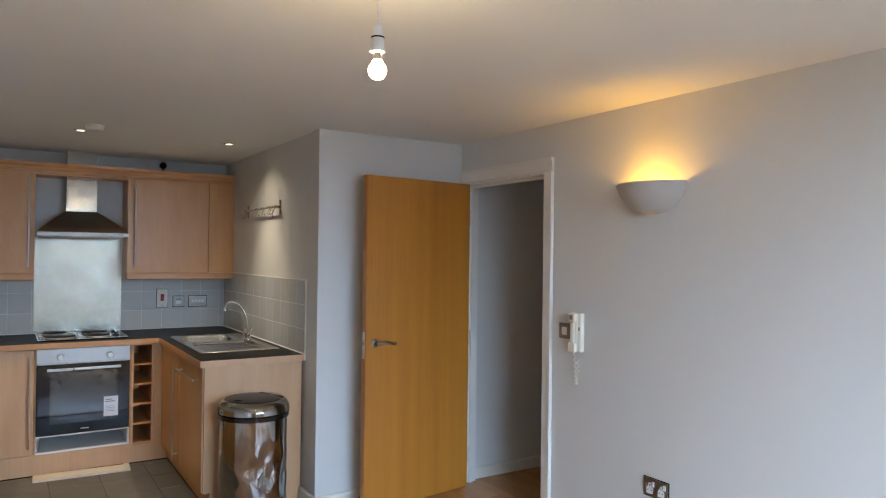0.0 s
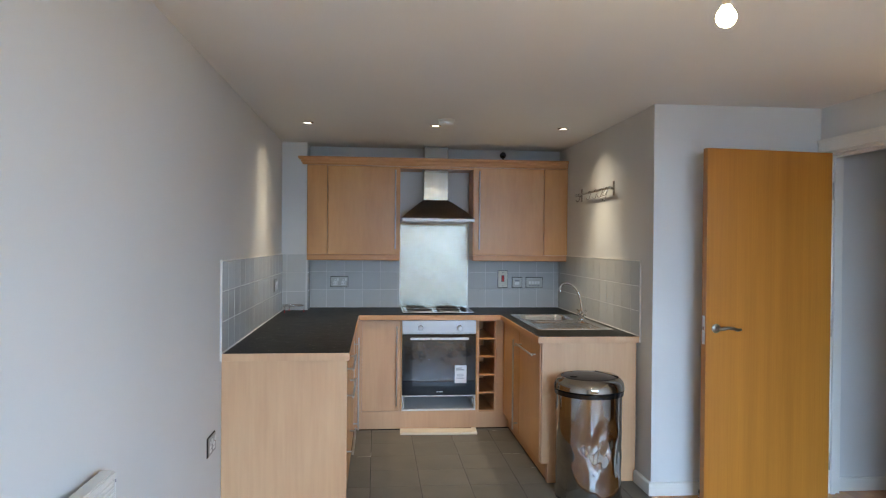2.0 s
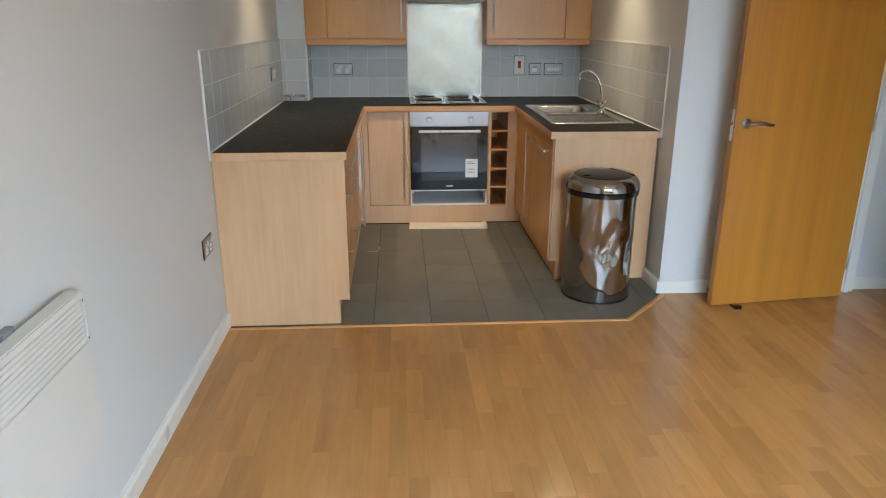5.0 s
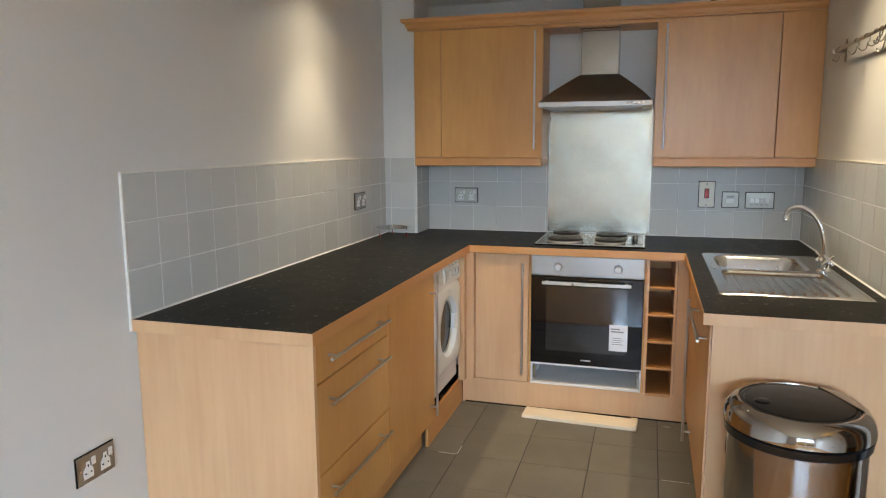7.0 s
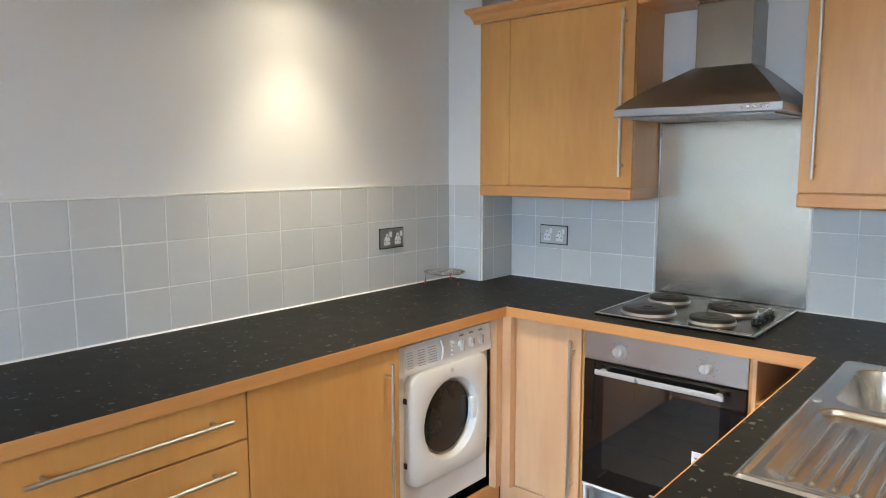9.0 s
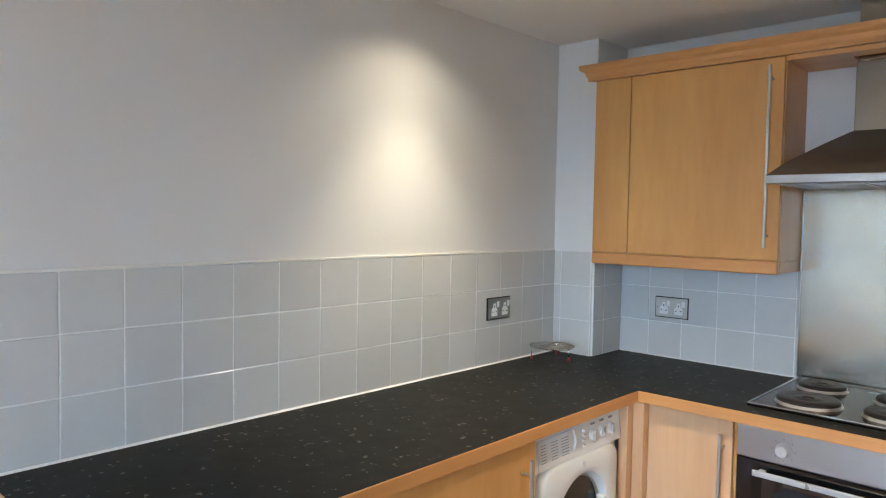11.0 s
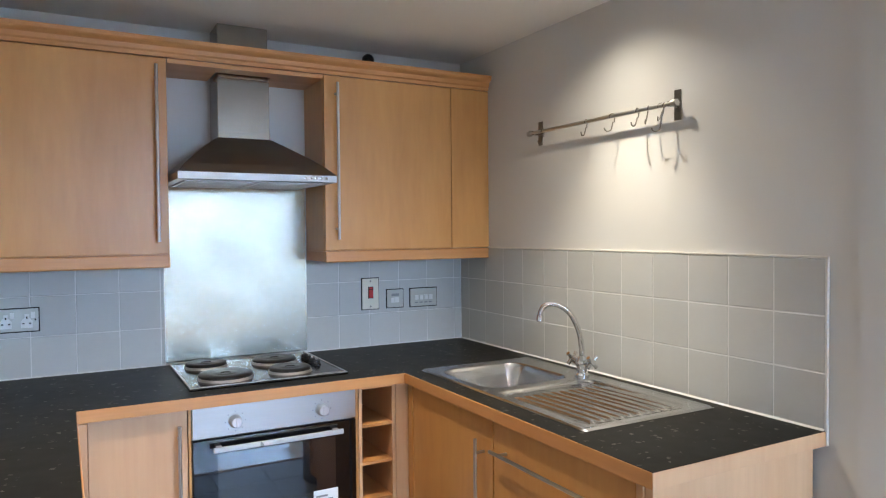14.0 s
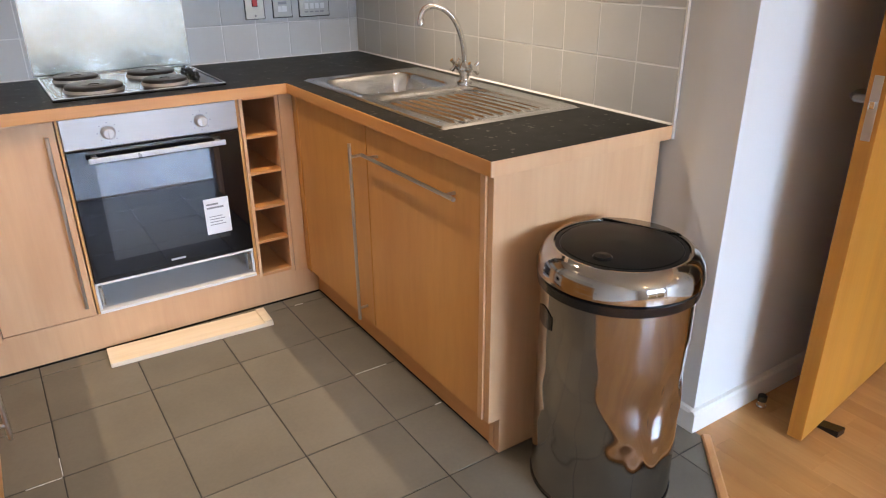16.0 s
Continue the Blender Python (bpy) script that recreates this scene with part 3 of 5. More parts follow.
part("board", box(B(), 0.603, 1.85, -0.632, -0.616, 0.002, 0.1475, 0.001), BEECH_DAYLIT, u)
part("floor_seal", box(B(), 0.62, 1.842, -0.636, -0.6325, 0.001, 0.010), BLACK, u)

# right run: sink cupboard, dishwasher panel, end panel
RD = W - 1.82     # depth of the carcasses on the right
u = thing("sink_cupboard", (2.1, -0.94, 0.15), "beech-effect cupboard under the sink with one tall door", "kitchen cupboard", "base units")
carcass(u, "right", -1.238, -0.670, 0.13, 0.742, RD)
f = front(u, "door", "right", -1.238, -0.670, 0.12, FZ1, RD)
bar_handle(f, "right", -1.186, 0.14, -1.186, 0.79, RD + 0.02)
u = thing("dishwasher", (2.1, -1.54, 0.15), "built-in dishwasher behind a beech-effect panel", "dishwasher", "base units")
part("body", rbox(B(), "right", -1.852, -1.248, 0.03, RD - 0.05, 0.02, 0.862), CARCASS, u)
f = front(u, "door", "right", -1.862, -1.241, 0.12, FZ1, RD)
bar_handle(f, "right", -1.792, 0.772, -1.270, 0.772, RD + 0.02)
# this end panel also has window light in its colour
u = thing("end_panel", (2.1, -1.88, 0), "beech-effect end panel beside the steel bin, pale with painted window light", "end panel", "end panels")
part("panel", prism(B(), [(W - 0.014, 0.0), (1.842, 0.0), (1.842, 0.122), (1.797, 0.122), (1.797, 0.869), (W - 0.014, 0.869)], "y", -1.886, -1.865), BEECH_DAYLIT, u)
part("panel", prism(B(), [(W - 0.014, 0.0), (1.842, 0.0), (1.842, 0.122), (1.803, 0.122), (1.803, 0.869), (W - 0.014, 0.869)], "y", -1.912, -1.8875), BEECH_DAYLIT, u)
u = thing("plinth", (1.87, -1.25, 0), "beech-effect plinth under the sink units", "plinth", "plinths")
part("board", box(B(), 1.843, 1.858, -1.864, -0.63, 0.002, 0.118, 0.001), BEECH_Y, u)
part("floor_seal", box(B(), 1.8585, 1.8425, -1.862, -0.64, 0.001, 0.010), BLACK, u)

# worktop: one U of charcoal laminate with beech edging, cut out for the sink bowl
u = thing("worktop", (1.2, -0.3, 0.87), "U-shaped charcoal flecked laminate worktop with beech edging", "worktop")
XLW, XRW, YBW = 0.646, 1.773, -0.659
xs = [0.002, XLW, XRW, 1.866, 2.318, W - 0.002]
ys = [YLE, YRE, -1.608, -0.690, YBW, -0.002]


def solid(i, j):
    if i == 0:
        return True
    if i == 1:
        return j == 4
    if j == 0:
        return False
    return not (i == 3 and j == 2)


part("top", slab(B(), xs, ys, solid, 0.872, WT), WORKTOP, u)
e = 0.004
part("edging", box(B(), XLW + 0.0003, XLW + e, YLE, YBW - e, 0.870, WT - 0.0008, 0.0012), BEECH_Y, u, "beech front edging")
part("edging", box(B(), XRW - e, XRW - 0.0003, YRE, YBW - e, 0.870, WT - 0.0008, 0.0012), BEECH_Y, u, "beech front edging")
part("edging", box(B(), XLW + 0.0003, XRW - 0.0003, YBW - e, YBW - 0.0003, 0.870, WT - 0.0008, 0.0012), BEECH_X, u, "beech front edging")
# end edgings take the window-lit copy of the beech
part("edging", box(B(), 0.002, XLW + e, YLE - e, YLE - 0.0003, 0.870, WT - 0.0008, 0.0012), BEECH_DAYLIT, u, "beech end edging, coloured as window-lit")
part("edging", box(B(), XRW - e, W - 0.002, YRE - e, YRE - 0.0003, 0.870, WT - 0.0008, 0.0012), BEECH_DAYLIT, u, "beech end edging, coloured as window-lit")
bm = B()
prism(bm, [(0.010, WT + 0.0003), (0.0160, WT + 0.0003), (0.010, WT + 0.0055)], "y", YLE, -0.256)
prism(bm, [(W - 0.010, WT + 0.0003), (W - 0.0160, WT + 0.0003), (W - 0.010, WT + 0.0055)], "y", YRE, -0.012)
prism(bm, [(-0.010, WT + 0.0003), (-0.0155, WT + 0.0003), (-0.010, WT + 0.005)], "x", 0.214, W - 0.012)
part("sealant", bm, GROUT, u, "white silicone bead along the wall tiles")

# ---- wall units ----
UD = 0.248
UZ0, UZ1 = 1.378, 2.118


def wall_unit(u0, u1, hu, fill, label):
    a = thing("wall_cupboard", ((u0 + u1) / 2, -0.12, 1.33), label, "wall cupboard", "wall cupboards")
    carcass(a, "back", u0, u1, UZ0 - 0.004, UZ1, UD, 0.002)
    d = front(a, "door", "back", u0, u1, UZ0, UZ1, UD)
    bar_handle(d, "back", hu, 1.425, hu, 2.085, UD + 0.02)
    part("filler", box(B(), fill[0], fill[1], -UD - 0.019, -UD + 0.02, UZ0, UZ1, 0.0015), BEECH, a)
    lo, hi = min(u0, fill[0]), max(u1, fill[1])
    part("pelmet", box(B(), lo, hi, -UD - 0.026, -UD + 0.002, 1.327, UZ0 - 0.002, 0.006), BEECH_X, a)
    side = hi if fill[0] < u0 else lo
    s = -1 if fill[0] < u0 else 1
    part("pelmet", box(B(), side, side + s * 0.02, -UD + 0.004, -0.002, 1.33, UZ0 - 0.005, 0.002), BEECH_Y, a)
    return a


wall_unit(0.374, 0.978, 0.937, (0.206, 0.372), "beech-effect wall cupboard with steel bar handle, closed")
wall_unit(1.594, 2.208, 1.645, (2.210, W - 0.002), "beech-effect wall cupboard over the switches, closed")
u = thing("cornice", (1.3, -0.27, 2.12), "moulded beech-effect cornice along the wall cupboards", "cornice")
prof = [(-UD + 0.004, 2.120), (-UD - 0.024, 2.120), (-UD - 0.024, 2.134), (-UD - 0.030, 2.140), (-UD - 0.034, 2.156), (-UD - 0.048, 2.166), (-UD - 0.052, 2.172), (-UD - 0.052, 2.187), (-UD + 0.004, 2.187)]
bm = prism(B(), prof, "x", 0.145, W - 0.003)
for v in bm.verts:
    if v.co.x < 0.2:
        v.co.x = 0.194 - 1.15 * max(0.0, -UD - v.co.y)
part("moulding", bm, BEECH_X, u)
u = thing("bridging_shelf", (1.285, -0.12, 2.1), "beech-effect bridging shelf above the cooker hood", "shelf")
bm = slab(B(), [0.980, 1.172, 1.394, 1.592], [-UD - 0.018, -0.185, -0.003], lambda i, j: not (i == 1 and j == 1), 2.100, 2.117)
part("board", bm, BEECH_X, u)

# ---- cooker hood ----
HX0, HX1, HY = 0.984, 1.582, -0.452
u = thing("cooker_hood", (1.282, -0.2, 1.65), "stainless steel chimney cooker hood above the hob", "cooker hood")
bm = B()
box(bm, HX0, HX1, HY, -0.003, 1.652, 1.680, 0.002)
part("rim", bm, HOODRIM, u)
bm = B()
lo = [(HX0 + 0.002, HY + 0.002), (HX1 - 0.002, HY + 0.002), (HX1 - 0.002, -0.004), (HX0 + 0.002, -0.004)]
hi = [(1.176, -0.176), (1.396, -0.176), (1.396, -0.004), (1.176, -0.004)]
rings = []
for k in range(7):
    f = k / 6
    g = f ** 0.86
    rings.append([bm.verts.new((a[0] + (b[0] - a[0]) * f, a[1] + (b[1] - a[1]) * f, 1.6803 + 0.162 * g)) for a, b in zip(lo, hi)])
for a, b in zip(rings, rings[1:]):
    for k in range(4):
        bm.faces.new((a[k], a[(k + 1) % 4], b[(k + 1) % 4], b[k]))
bm.faces.new(rings[-1])
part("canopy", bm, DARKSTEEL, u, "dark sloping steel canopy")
part("chimney", box(B(), 1.181, 1.391, -0.170, -0.004, 1.8425, 2.085, 0.002), CHIMNEY, u)
part("chimney", box(B(), 1.185, 1.387, -0.166, -0.004, 2.0855, H - 0.001, 0.002), CHIMNEY, u)
for k in range(2):
    x0 = HX0 + 0.03 + k * 0.27
    bm = box(B(), x0, x0 + 0.262, HY + 0.05, -0.04, 1.6465, 1.6515, 0.001)
    for j in range(10):
        yy = HY + 0.07 + j * 0.032
        box(bm, x0 + 0.015, x0 + 0.247, yy, yy + 0.012, 1.6445, 1.647)
    tagged(part("grease_filter", bm, HOODRIM, u), kind="stuff")
for k in range(5):
    part("button", lathe(B(), [(0.0, -0.005), (0.0055, -0.004), (0.0065, 0.0)], (1.452 + k * 0.021, HY - 0.0002, 1.667), 12, "y"), CHROME, u)
u = thing("splashback", (1.288, -0.008, 0.92), "brushed stainless steel splashback plate behind the hob", "splashback")
bm = B()
nx, nz = 12, 14
grid = [[bm.verts.new((0.986 + 0.604 * i / nx, -0.0125 - 0.0012 * math.sin(i * 0.9 + j * 0.4) * math.sin(j * 0.7), 0.919 + 0.748 * j / nz)) for i in range(nx + 1)] for j in range(nz + 1)]
for j in range(nz):
    for i in range(nx):
        bm.faces.new((grid[j][i], grid[j][i + 1], grid[j + 1][i + 1], grid[j + 1][i])).smooth = True
ex = bmesh.ops.extrude_face_region(bm, geom=bm.faces[:])
bmesh.ops.translate(bm, verts=[v for v in ex["geom"] if isinstance(v, bmesh.types.BMVert)], vec=(0, 0.0025, 0))
bmesh.ops.recalc_face_normals(bm, faces=bm.faces[:])
part("plate", bm, PLATE, u)
for x in (0.9835, 1.5905):
    part("edge_trim", box(B(), x - 0.0015, x + 0.0015, -0.0165, -0.006, 0.919, 1.667, 0.0005), HANDLE, u)

# ---- hob ----
u = thing("hob", (1.282, -0.3, WT), "stainless steel electric hob with four black solid plates", "hob")
box_bm = box(B(), 0.993, 1.572, -0.575, -0.048, WT + 0.0005, WT + 0.009, 0.003)
part("tray", box_bm, HOBSTEEL, u)
bm = B()
for x0, x1, y0, y1 in ((0.995, 1.570, -0.573, -0.567), (0.995, 1.570, -0.056, -0.050), (0.995, 1.001, -0.5665, -0.0565), (1.564, 1.570, -0.5665, -0.0565)):
    box(bm, x0, x1, y0, y1, WT + 0.0092, WT + 0.0125, 0.0012)
part("rim", bm, STEEL, u, "bright raised steel rim")
for x0, x1, y in ((1.245, 1.33, -0.105), (1.44, 1.555, -0.545), (1.44, 1.50, -0.095)):
    part("pressed_line", box(B(), x0, x1, y - 0.002, y + 0.002, WT + 0.0088, WT + 0.0105, 0.0008), STEEL, u)
for x, y, r in ((1.143, -0.432, 0.097), (1.118, -0.176, 0.079), (1.385, -0.437, 0.079), (1.383, -0.216, 0.088)):
    part("trim_ring", lathe(B(), [(r + 0.006, 0.0), (r + 0.004, 0.003), (r + 0.002, 0.0085), (r + 0.001, 0.009), (r + 0.001, 0.001)], (x, y, WT + 0.0092), 40), HANDLE, u)
    prof = [(0.0, 0.016), (0.018, 0.016), (0.02, 0.0192), (0.035, 0.0195), (0.037, 0.0185), (0.055, 0.0196), (r - 0.005, 0.020), (r - 0.0005, 0.0165), (r, 0.001)]
    part("hotplate", lathe(B(), prof, (x, y, WT + 0.0092), 40), BLACKPLATE, u, "black cast-iron hotplate")
for k in range(4):
    c = (1.515, -0.205 - k * 0.055, WT + 0.0092)
    knob = part("knob", lathe(B(), [(0.018, 0.0), (0.0175, 0.004), (0.014, 0.007), (0.0125, 0.019), (0.0, 0.020)], c, 20), BLACK, u, "black control knob")
    part("pointer", box(B(), c[0] - 0.0035, c[0] + 0.0035, c[1] - 0.013, c[1] + 0.013, c[2] + 0.0205, c[2] + 0.028, 0.001), CHROME, knob)

# ---- oven ----
OX0, OX1, OY = 0.9895, 1.5765, -0.634
u = thing("oven", (1.283, -0.3, 0.27), "built-in electric oven, steel fascia and black glass door", "oven")
part("body", box(B(), OX0 + 0.012, OX1 - 0.012, OY + 0.022, -0.05, 0.272, 0.862), CARCASS, u)
part("fascia", box(B(), OX0, OX1, OY, OY + 0.02, 0.758, 0.864, 0.002), FASCIA, u, "brushed steel control panel")
door = part("door", box(B(), OX0, OX1, OY - 0.002, OY + 0.02, 0.270, 0.754, 0.003), OVENGLASS, u, "black glass oven door")
part("window", box(B(), OX0 + 0.082, OX1 - 0.082, OY - 0.0028, OY - 0.0022, 0.345, 0.700), OVENWINDOW, door)
bm = box(B(), OX0 + 0.062, OX1 - 0.062, OY - 0.040, OY - 0.030, 0.714, 0.733, 0.003)
for x in (OX0 + 0.085, OX1 - 0.085):
    box(bm, x - 0.01, x + 0.01, OY - 0.0302, OY - 0.002, 0.716, 0.730, 0.002)
part("handle", bm, SILVER, door, "flat silver bar handle")
part("door_trim", box(B(), OX0 + 0.004, OX1 - 0.004, OY - 0.004, OY + 0.018, 0.262, 0.2695, 0.001), WHITE, door)
leaflet = part("leaflet", box(B(), 1.408, 1.502, OY - 0.0040, OY - 0.0030, 0.366, 0.508), PAPER, door, "white paper leaflet taped to the glass")
bm = B()
for k, (a, b) in enumerate(((0.0, 0.045), (0.0, 0.064))):
    box(bm, 1.417 + a, 1.417 + b, OY - 0.0046, OY - 0.0041, 0.482 - k * 0.014, 0.489 - k * 0.014)
for k in range(4):
    box(bm, 1.423, 1.482 - 0.01 * (k % 2), OY - 0.0046, OY - 0.0041, 0.402 + k * 0.011, 0.405 + k * 0.011)
part("print", bm, GREY, leaflet)
part("badge", box(B(), 1.262, 1.314, OY - 0.0034, OY - 0.0022, 0.296, 0.303), SILVER, door)
for x in (1.133, 1.444):
    prof = [(0.024, 0.0), (0.024, -0.004), (0.0205, -0.007), (0.0190, -0.024), (0.016, -0.027), (0.0, -0.0275)]
    knob = part("knob", lathe(B(), prof, (x, OY - 0.0005, 0.806), 28, "y"), SILVER, u)
    part("pointer", box(B(), x - 0.003, x + 0.003, OY - 0.031, OY - 0.0275, 0.79, 0.822, 0.001), SILVER, knob)
bm = B()
for k in range(8):
    a = k * math.pi / 4
    for x in (1.133, 1.444):
        box(bm, x + 0.034 * math.cos(a) - 0.002, x + 0.034 * math.cos(a) + 0.002, OY - 0.0008, OY - 0.0003, 0.806 + 0.034 * math.sin(a) - 0.002, 0.806 + 0.034 * math.sin(a) + 0.002)
tagged(part("dial_marks", bm, GREY, u), kind="stuff")

# loose board from the missing drawer panel
b = thing("loose_board", (0, 0, 0), "pale unfinished board lying on the floor by the oven", "board")
part("plank", box(B(), -0.298, 0.298, -0.062, 0.062, 0.002, 0.020, 0.002), RAWBOARD, b)
part("end_batten", box(B(), 0.262, 0.296, -0.06, 0.06, 0.0205, 0.027, 0.002), RAWBOARD, b)
b.matrix_basis = pose(1.272, -0.735, 0, 0, 0, -2.6)

# ---- washing machine ----
u = thing("washing_machine", (0.32, -0.978, 0), "white front-loading washing machine under the worktop", "washing machine")
WY0, WY1, WX = -1.256, -0.709, 0.586
cy, cz, R = -0.968, 0.527, 0.156
bm = slab(B(), [WY0, cy - R + 0.02, cy + R - 0.02, WY1], [0.19, cz - R + 0.02, cz + R - 0.02, 0.852], lambda i, j: not (i == 1 and j == 1), WX - 0.06, WX)
bmesh.ops.transform(bm, matrix=Matrix(((0, 0, 1, 0), (1, 0, 0, 0), (0, 1, 0, 0), (0, 0, 0, 1))), verts=bm.verts[:])
box(bm, 0.05, WX - 0.0605, WY0, WY1, 0.19, 0.852)
part("body", bm, ENAMEL, u)
part("control_panel", prism(B(), [(WX + 0.001, 0.735), (WX + 0.024, 0.742), (WX + 0.014, 0.846), (WX + 0.001, 0.850)], "y", WY0 + 0.002, WY1 - 0.002), WHITE, u)
half_y, half_z, rr = 0.226, 0.214, 0.05


def ring_at(scale, radius, x, n=64):
    """A loop round the porthole: of the rounded square where radius is 0, else a circle."""
    out = []
    for k in range(n):
        a = 2 * math.pi * k / n
        ca, sa = math.cos(a), math.sin(a)
        if radius:
            out.append((x, cy + radius * ca, cz + radius * sa))
        else:
            lo, hi = 0.0, 0.5
            for _ in range(24):
                mid = (lo + hi) / 2
                if rounded_square(mid * ca, mid * sa) > 0:
                    lo = mid
                else:
                    hi = mid
            out.append((x, cy + lo * ca * scale, cz + lo * sa * scale))
    return out


def rounded_square(y, z):
    qy, qz = abs(y) - half_y + rr, abs(z) - half_z + rr
    return rr - (math.hypot(max(qy, 0), max(qz, 0)) + min(max(qy, qz), 0))


def loft(bm, loops):
    made = [[bm.verts.new(p) for p in loop] for loop in loops]
    n = len(made[0])
    for a, b in zip(made, made[1:]):
        for k in range(n):
            bm.faces.new((a[k], a[(k + 1) % n], b[(k + 1) % n], b[k])).smooth = True
    bmesh.ops.recalc_face_normals(bm, faces=bm.faces[:])
    return bm


door = part("door", loft(B(), [ring_at(1, 0, WX + 0.0005), ring_at(1, 0, WX + 0.022), ring_at(0.985, 0, WX + 0.030), ring_at(0.96, 0, WX + 0.034), ring_at(1, R + 0.006, WX + 0.037), ring_at(1, R, WX + 0.034), ring_at(1, R - 0.012, WX + 0.006)]), WHITE, u, "white square door round a dark porthole")
part("seal_ring", lathe(B(), [(R - 0.0125, 0.006), (R - 0.015, 0.013), (R - 0.018, 0.010), (R - 0.019, 0.004)], (WX, cy, cz), 48, "x", caps=False), HANDLE, door)
part("porthole", lathe(B(), [(R - 0.0192, 0.004), (R - 0.026, -0.006), (R - 0.036, -0.026), (R - 0.052, -0.043), (R - 0.075, -0.050), (0.0, -0.053)], (WX, cy, cz), 48, "x"), DRUMGLASS, door, "dark glass porthole bowl")
part("gasket", lathe(B(), [(R - 0.050, -0.0395), (R - 0.052, -0.0380), (R - 0.055, -0.0400)], (WX, cy, cz), 48, "x", caps=False), RUBBER, door)
part("catch", box(B(), WX + 0.008, WX + 0.0335, cy + R - 0.030, cy + R - 0.003, cz - 0.042, cz + 0.042, 0.005), WHITE, door)
for z in (cz - 0.12, cz + 0.12):
    part("hinge", box(B(), WX + 0.002, WX + 0.018, cy - half_y - 0.006, cy - half_y - 0.002, z - 0.010, z + 0.010, 0.001), BLACK, door)
drawer = part("drawer", prism(B(), [(WX + 0.0225, 0.750), (WX + 0.0262, 0.7505), (WX + 0.0182, 0.836), (WX + 0.0145, 0.8355)], "y", WY0 + 0.045, WY0 + 0.232), WHITE, u, "white detergent drawer with printed table")


def face_x(z):
    return WX + 0.0262 - (z - 0.7505) * 0.0936


bm = B()
for k in range(7):
    for j in range(3):
        y0 = WY0 + 0.058 + j * 0.056
        z = 0.765 + k * 0.009
        box(bm, face_x(z), face_x(z) + 0.0004, y0, y0 + 0.030 + 0.007 * ((k * 3 + j) % 3), z, z + 0.0022)
tagged(part("print", bm, GREY, drawer), kind="stuff")
part("drawer_grip", sweep(B(), [(face_x(0.77) + 0.001, WY0 + 0.240, 0.762), (face_x(0.8) + 0.003, WY0 + 0.250, 0.80), (face_x(0.83) + 0.001, WY0 + 0.240, 0.834)], [0.003, 0.006, 0.003], 8), WHITE, u)
for k, y in enumerate((-0.893, -0.834, -0.775)):
    knob = part("dial", lathe(B(), [(0.023, 0.0), (0.022, 0.003), (0.017, 0.005), (0.015, 0.010), (0.0, 0.011)], (WX + 0.018, y, 0.790), 24, "x"), WHITE, u)
    part("grip", box(B(), WX + 0.0292, WX + 0.033, y - 0.004, y + 0.004, 0.770, 0.810, 0.001), SILVER, knob)
    part("dial_mark", box(B(), WX + 0.0150, WX + 0.0185, y - 0.012, y + 0.012, 0.826, 0.832), GREY, u)
for k in range(4):
    part("button", box(B(), WX + 0.016, WX + 0.0265, -0.957, -0.943, 0.764 + k * 0.017, 0.771 + k * 0.017, 0.001), WHITE, u)
part("badge", lathe(B(), [(0.0, 0.0385), (0.008, 0.038), (0.009, 0.034)], (WX, cy + 0.0, cz + 0.187), 20, "x"), SILVER, u)
for y in (WY0 + 0.07, WY1 - 0.07):
    part("foot", lathe(B(), [(0.022, 0.0026), (0.022, 0.018), (0.012, 0.022), (0.012, 0.189)], (0.50, y, 0.0), 16), BLACK, u)

# ---- sink and tap ----
SX0, SX1, SY0, SY1 = 1.846, 2.356, -1.626, -0.652


def smooth(a, b, x):
    f = min(1.0, max(0.0, (x - a) / (b - a)))
    return f * f * (3 - 2 * f)


def rounded(x, y, x0, x1, y0, y1, r):
    """Signed distance inside a rounded rectangle, positive inside."""
    qx, qy = abs(x - (x0 + x1) / 2) - (x1 - x0) / 2 + r, abs(y - (y0 + y1) / 2) - (y1 - y0) / 2 + r
    return r - (math.hypot(max(qx, 0), max(qy, 0)) + min(max(qx, qy), 0))


def sink_height(x, y):
    z = 0.0055 * smooth(-0.001, 0.006, rounded(x, y, SX0, SX1, SY0, SY1, 0.02))
    z -= 0.002 * smooth(0.012, 0.022, rounded(x, y, SX0, SX1, SY0, SY1, 0.02))
    z -= 0.150 * smooth(0.0, 0.055, rounded(x, y, 1.888, 2.262, -1.078, -0.705, 0.075))
    d = rounded(x, y, 1.885, 2.300, -1.592, -1.115, 0.05)
    z -= (0.006 + 0.006 * smooth(-1.59, -1.11, y)) * smooth(0.0, 0.02, d)
    if 1.915 < x < 2.275:
        z += 0.0065 * max(0.0, math.cos((x - 1.93) / 0.036 * 2 * math.pi)) * smooth(0.012, 0.03, d) * smooth(-1.585, -1.555, y) * (1 - smooth(-1.21, -1.16, y))
    return z


u = thing("sink", (2.1, -1.13, WT), "stainless steel inset sink with a ribbed drainer", "sink")
bm = B()
nx, ny = 150, 132
vs = [[bm.verts.new((SX0 + (SX1 - SX0) * i / nx, SY0 + (SY1 - SY0) * j / ny, WT + 0.0006 + sink_height(SX0 + (SX1 - SX0) * i / nx, SY0 + (SY1 - SY0) * j / ny))) for i in range(nx + 1)] for j in range(ny + 1)]
for j in range(ny):
    for i in range(nx):
        bm.faces.new((vs[j][i], vs[j][i + 1], vs[j + 1][i + 1], vs[j + 1][i])).smooth = True
part("basin", bm, SINKSTEEL, u)
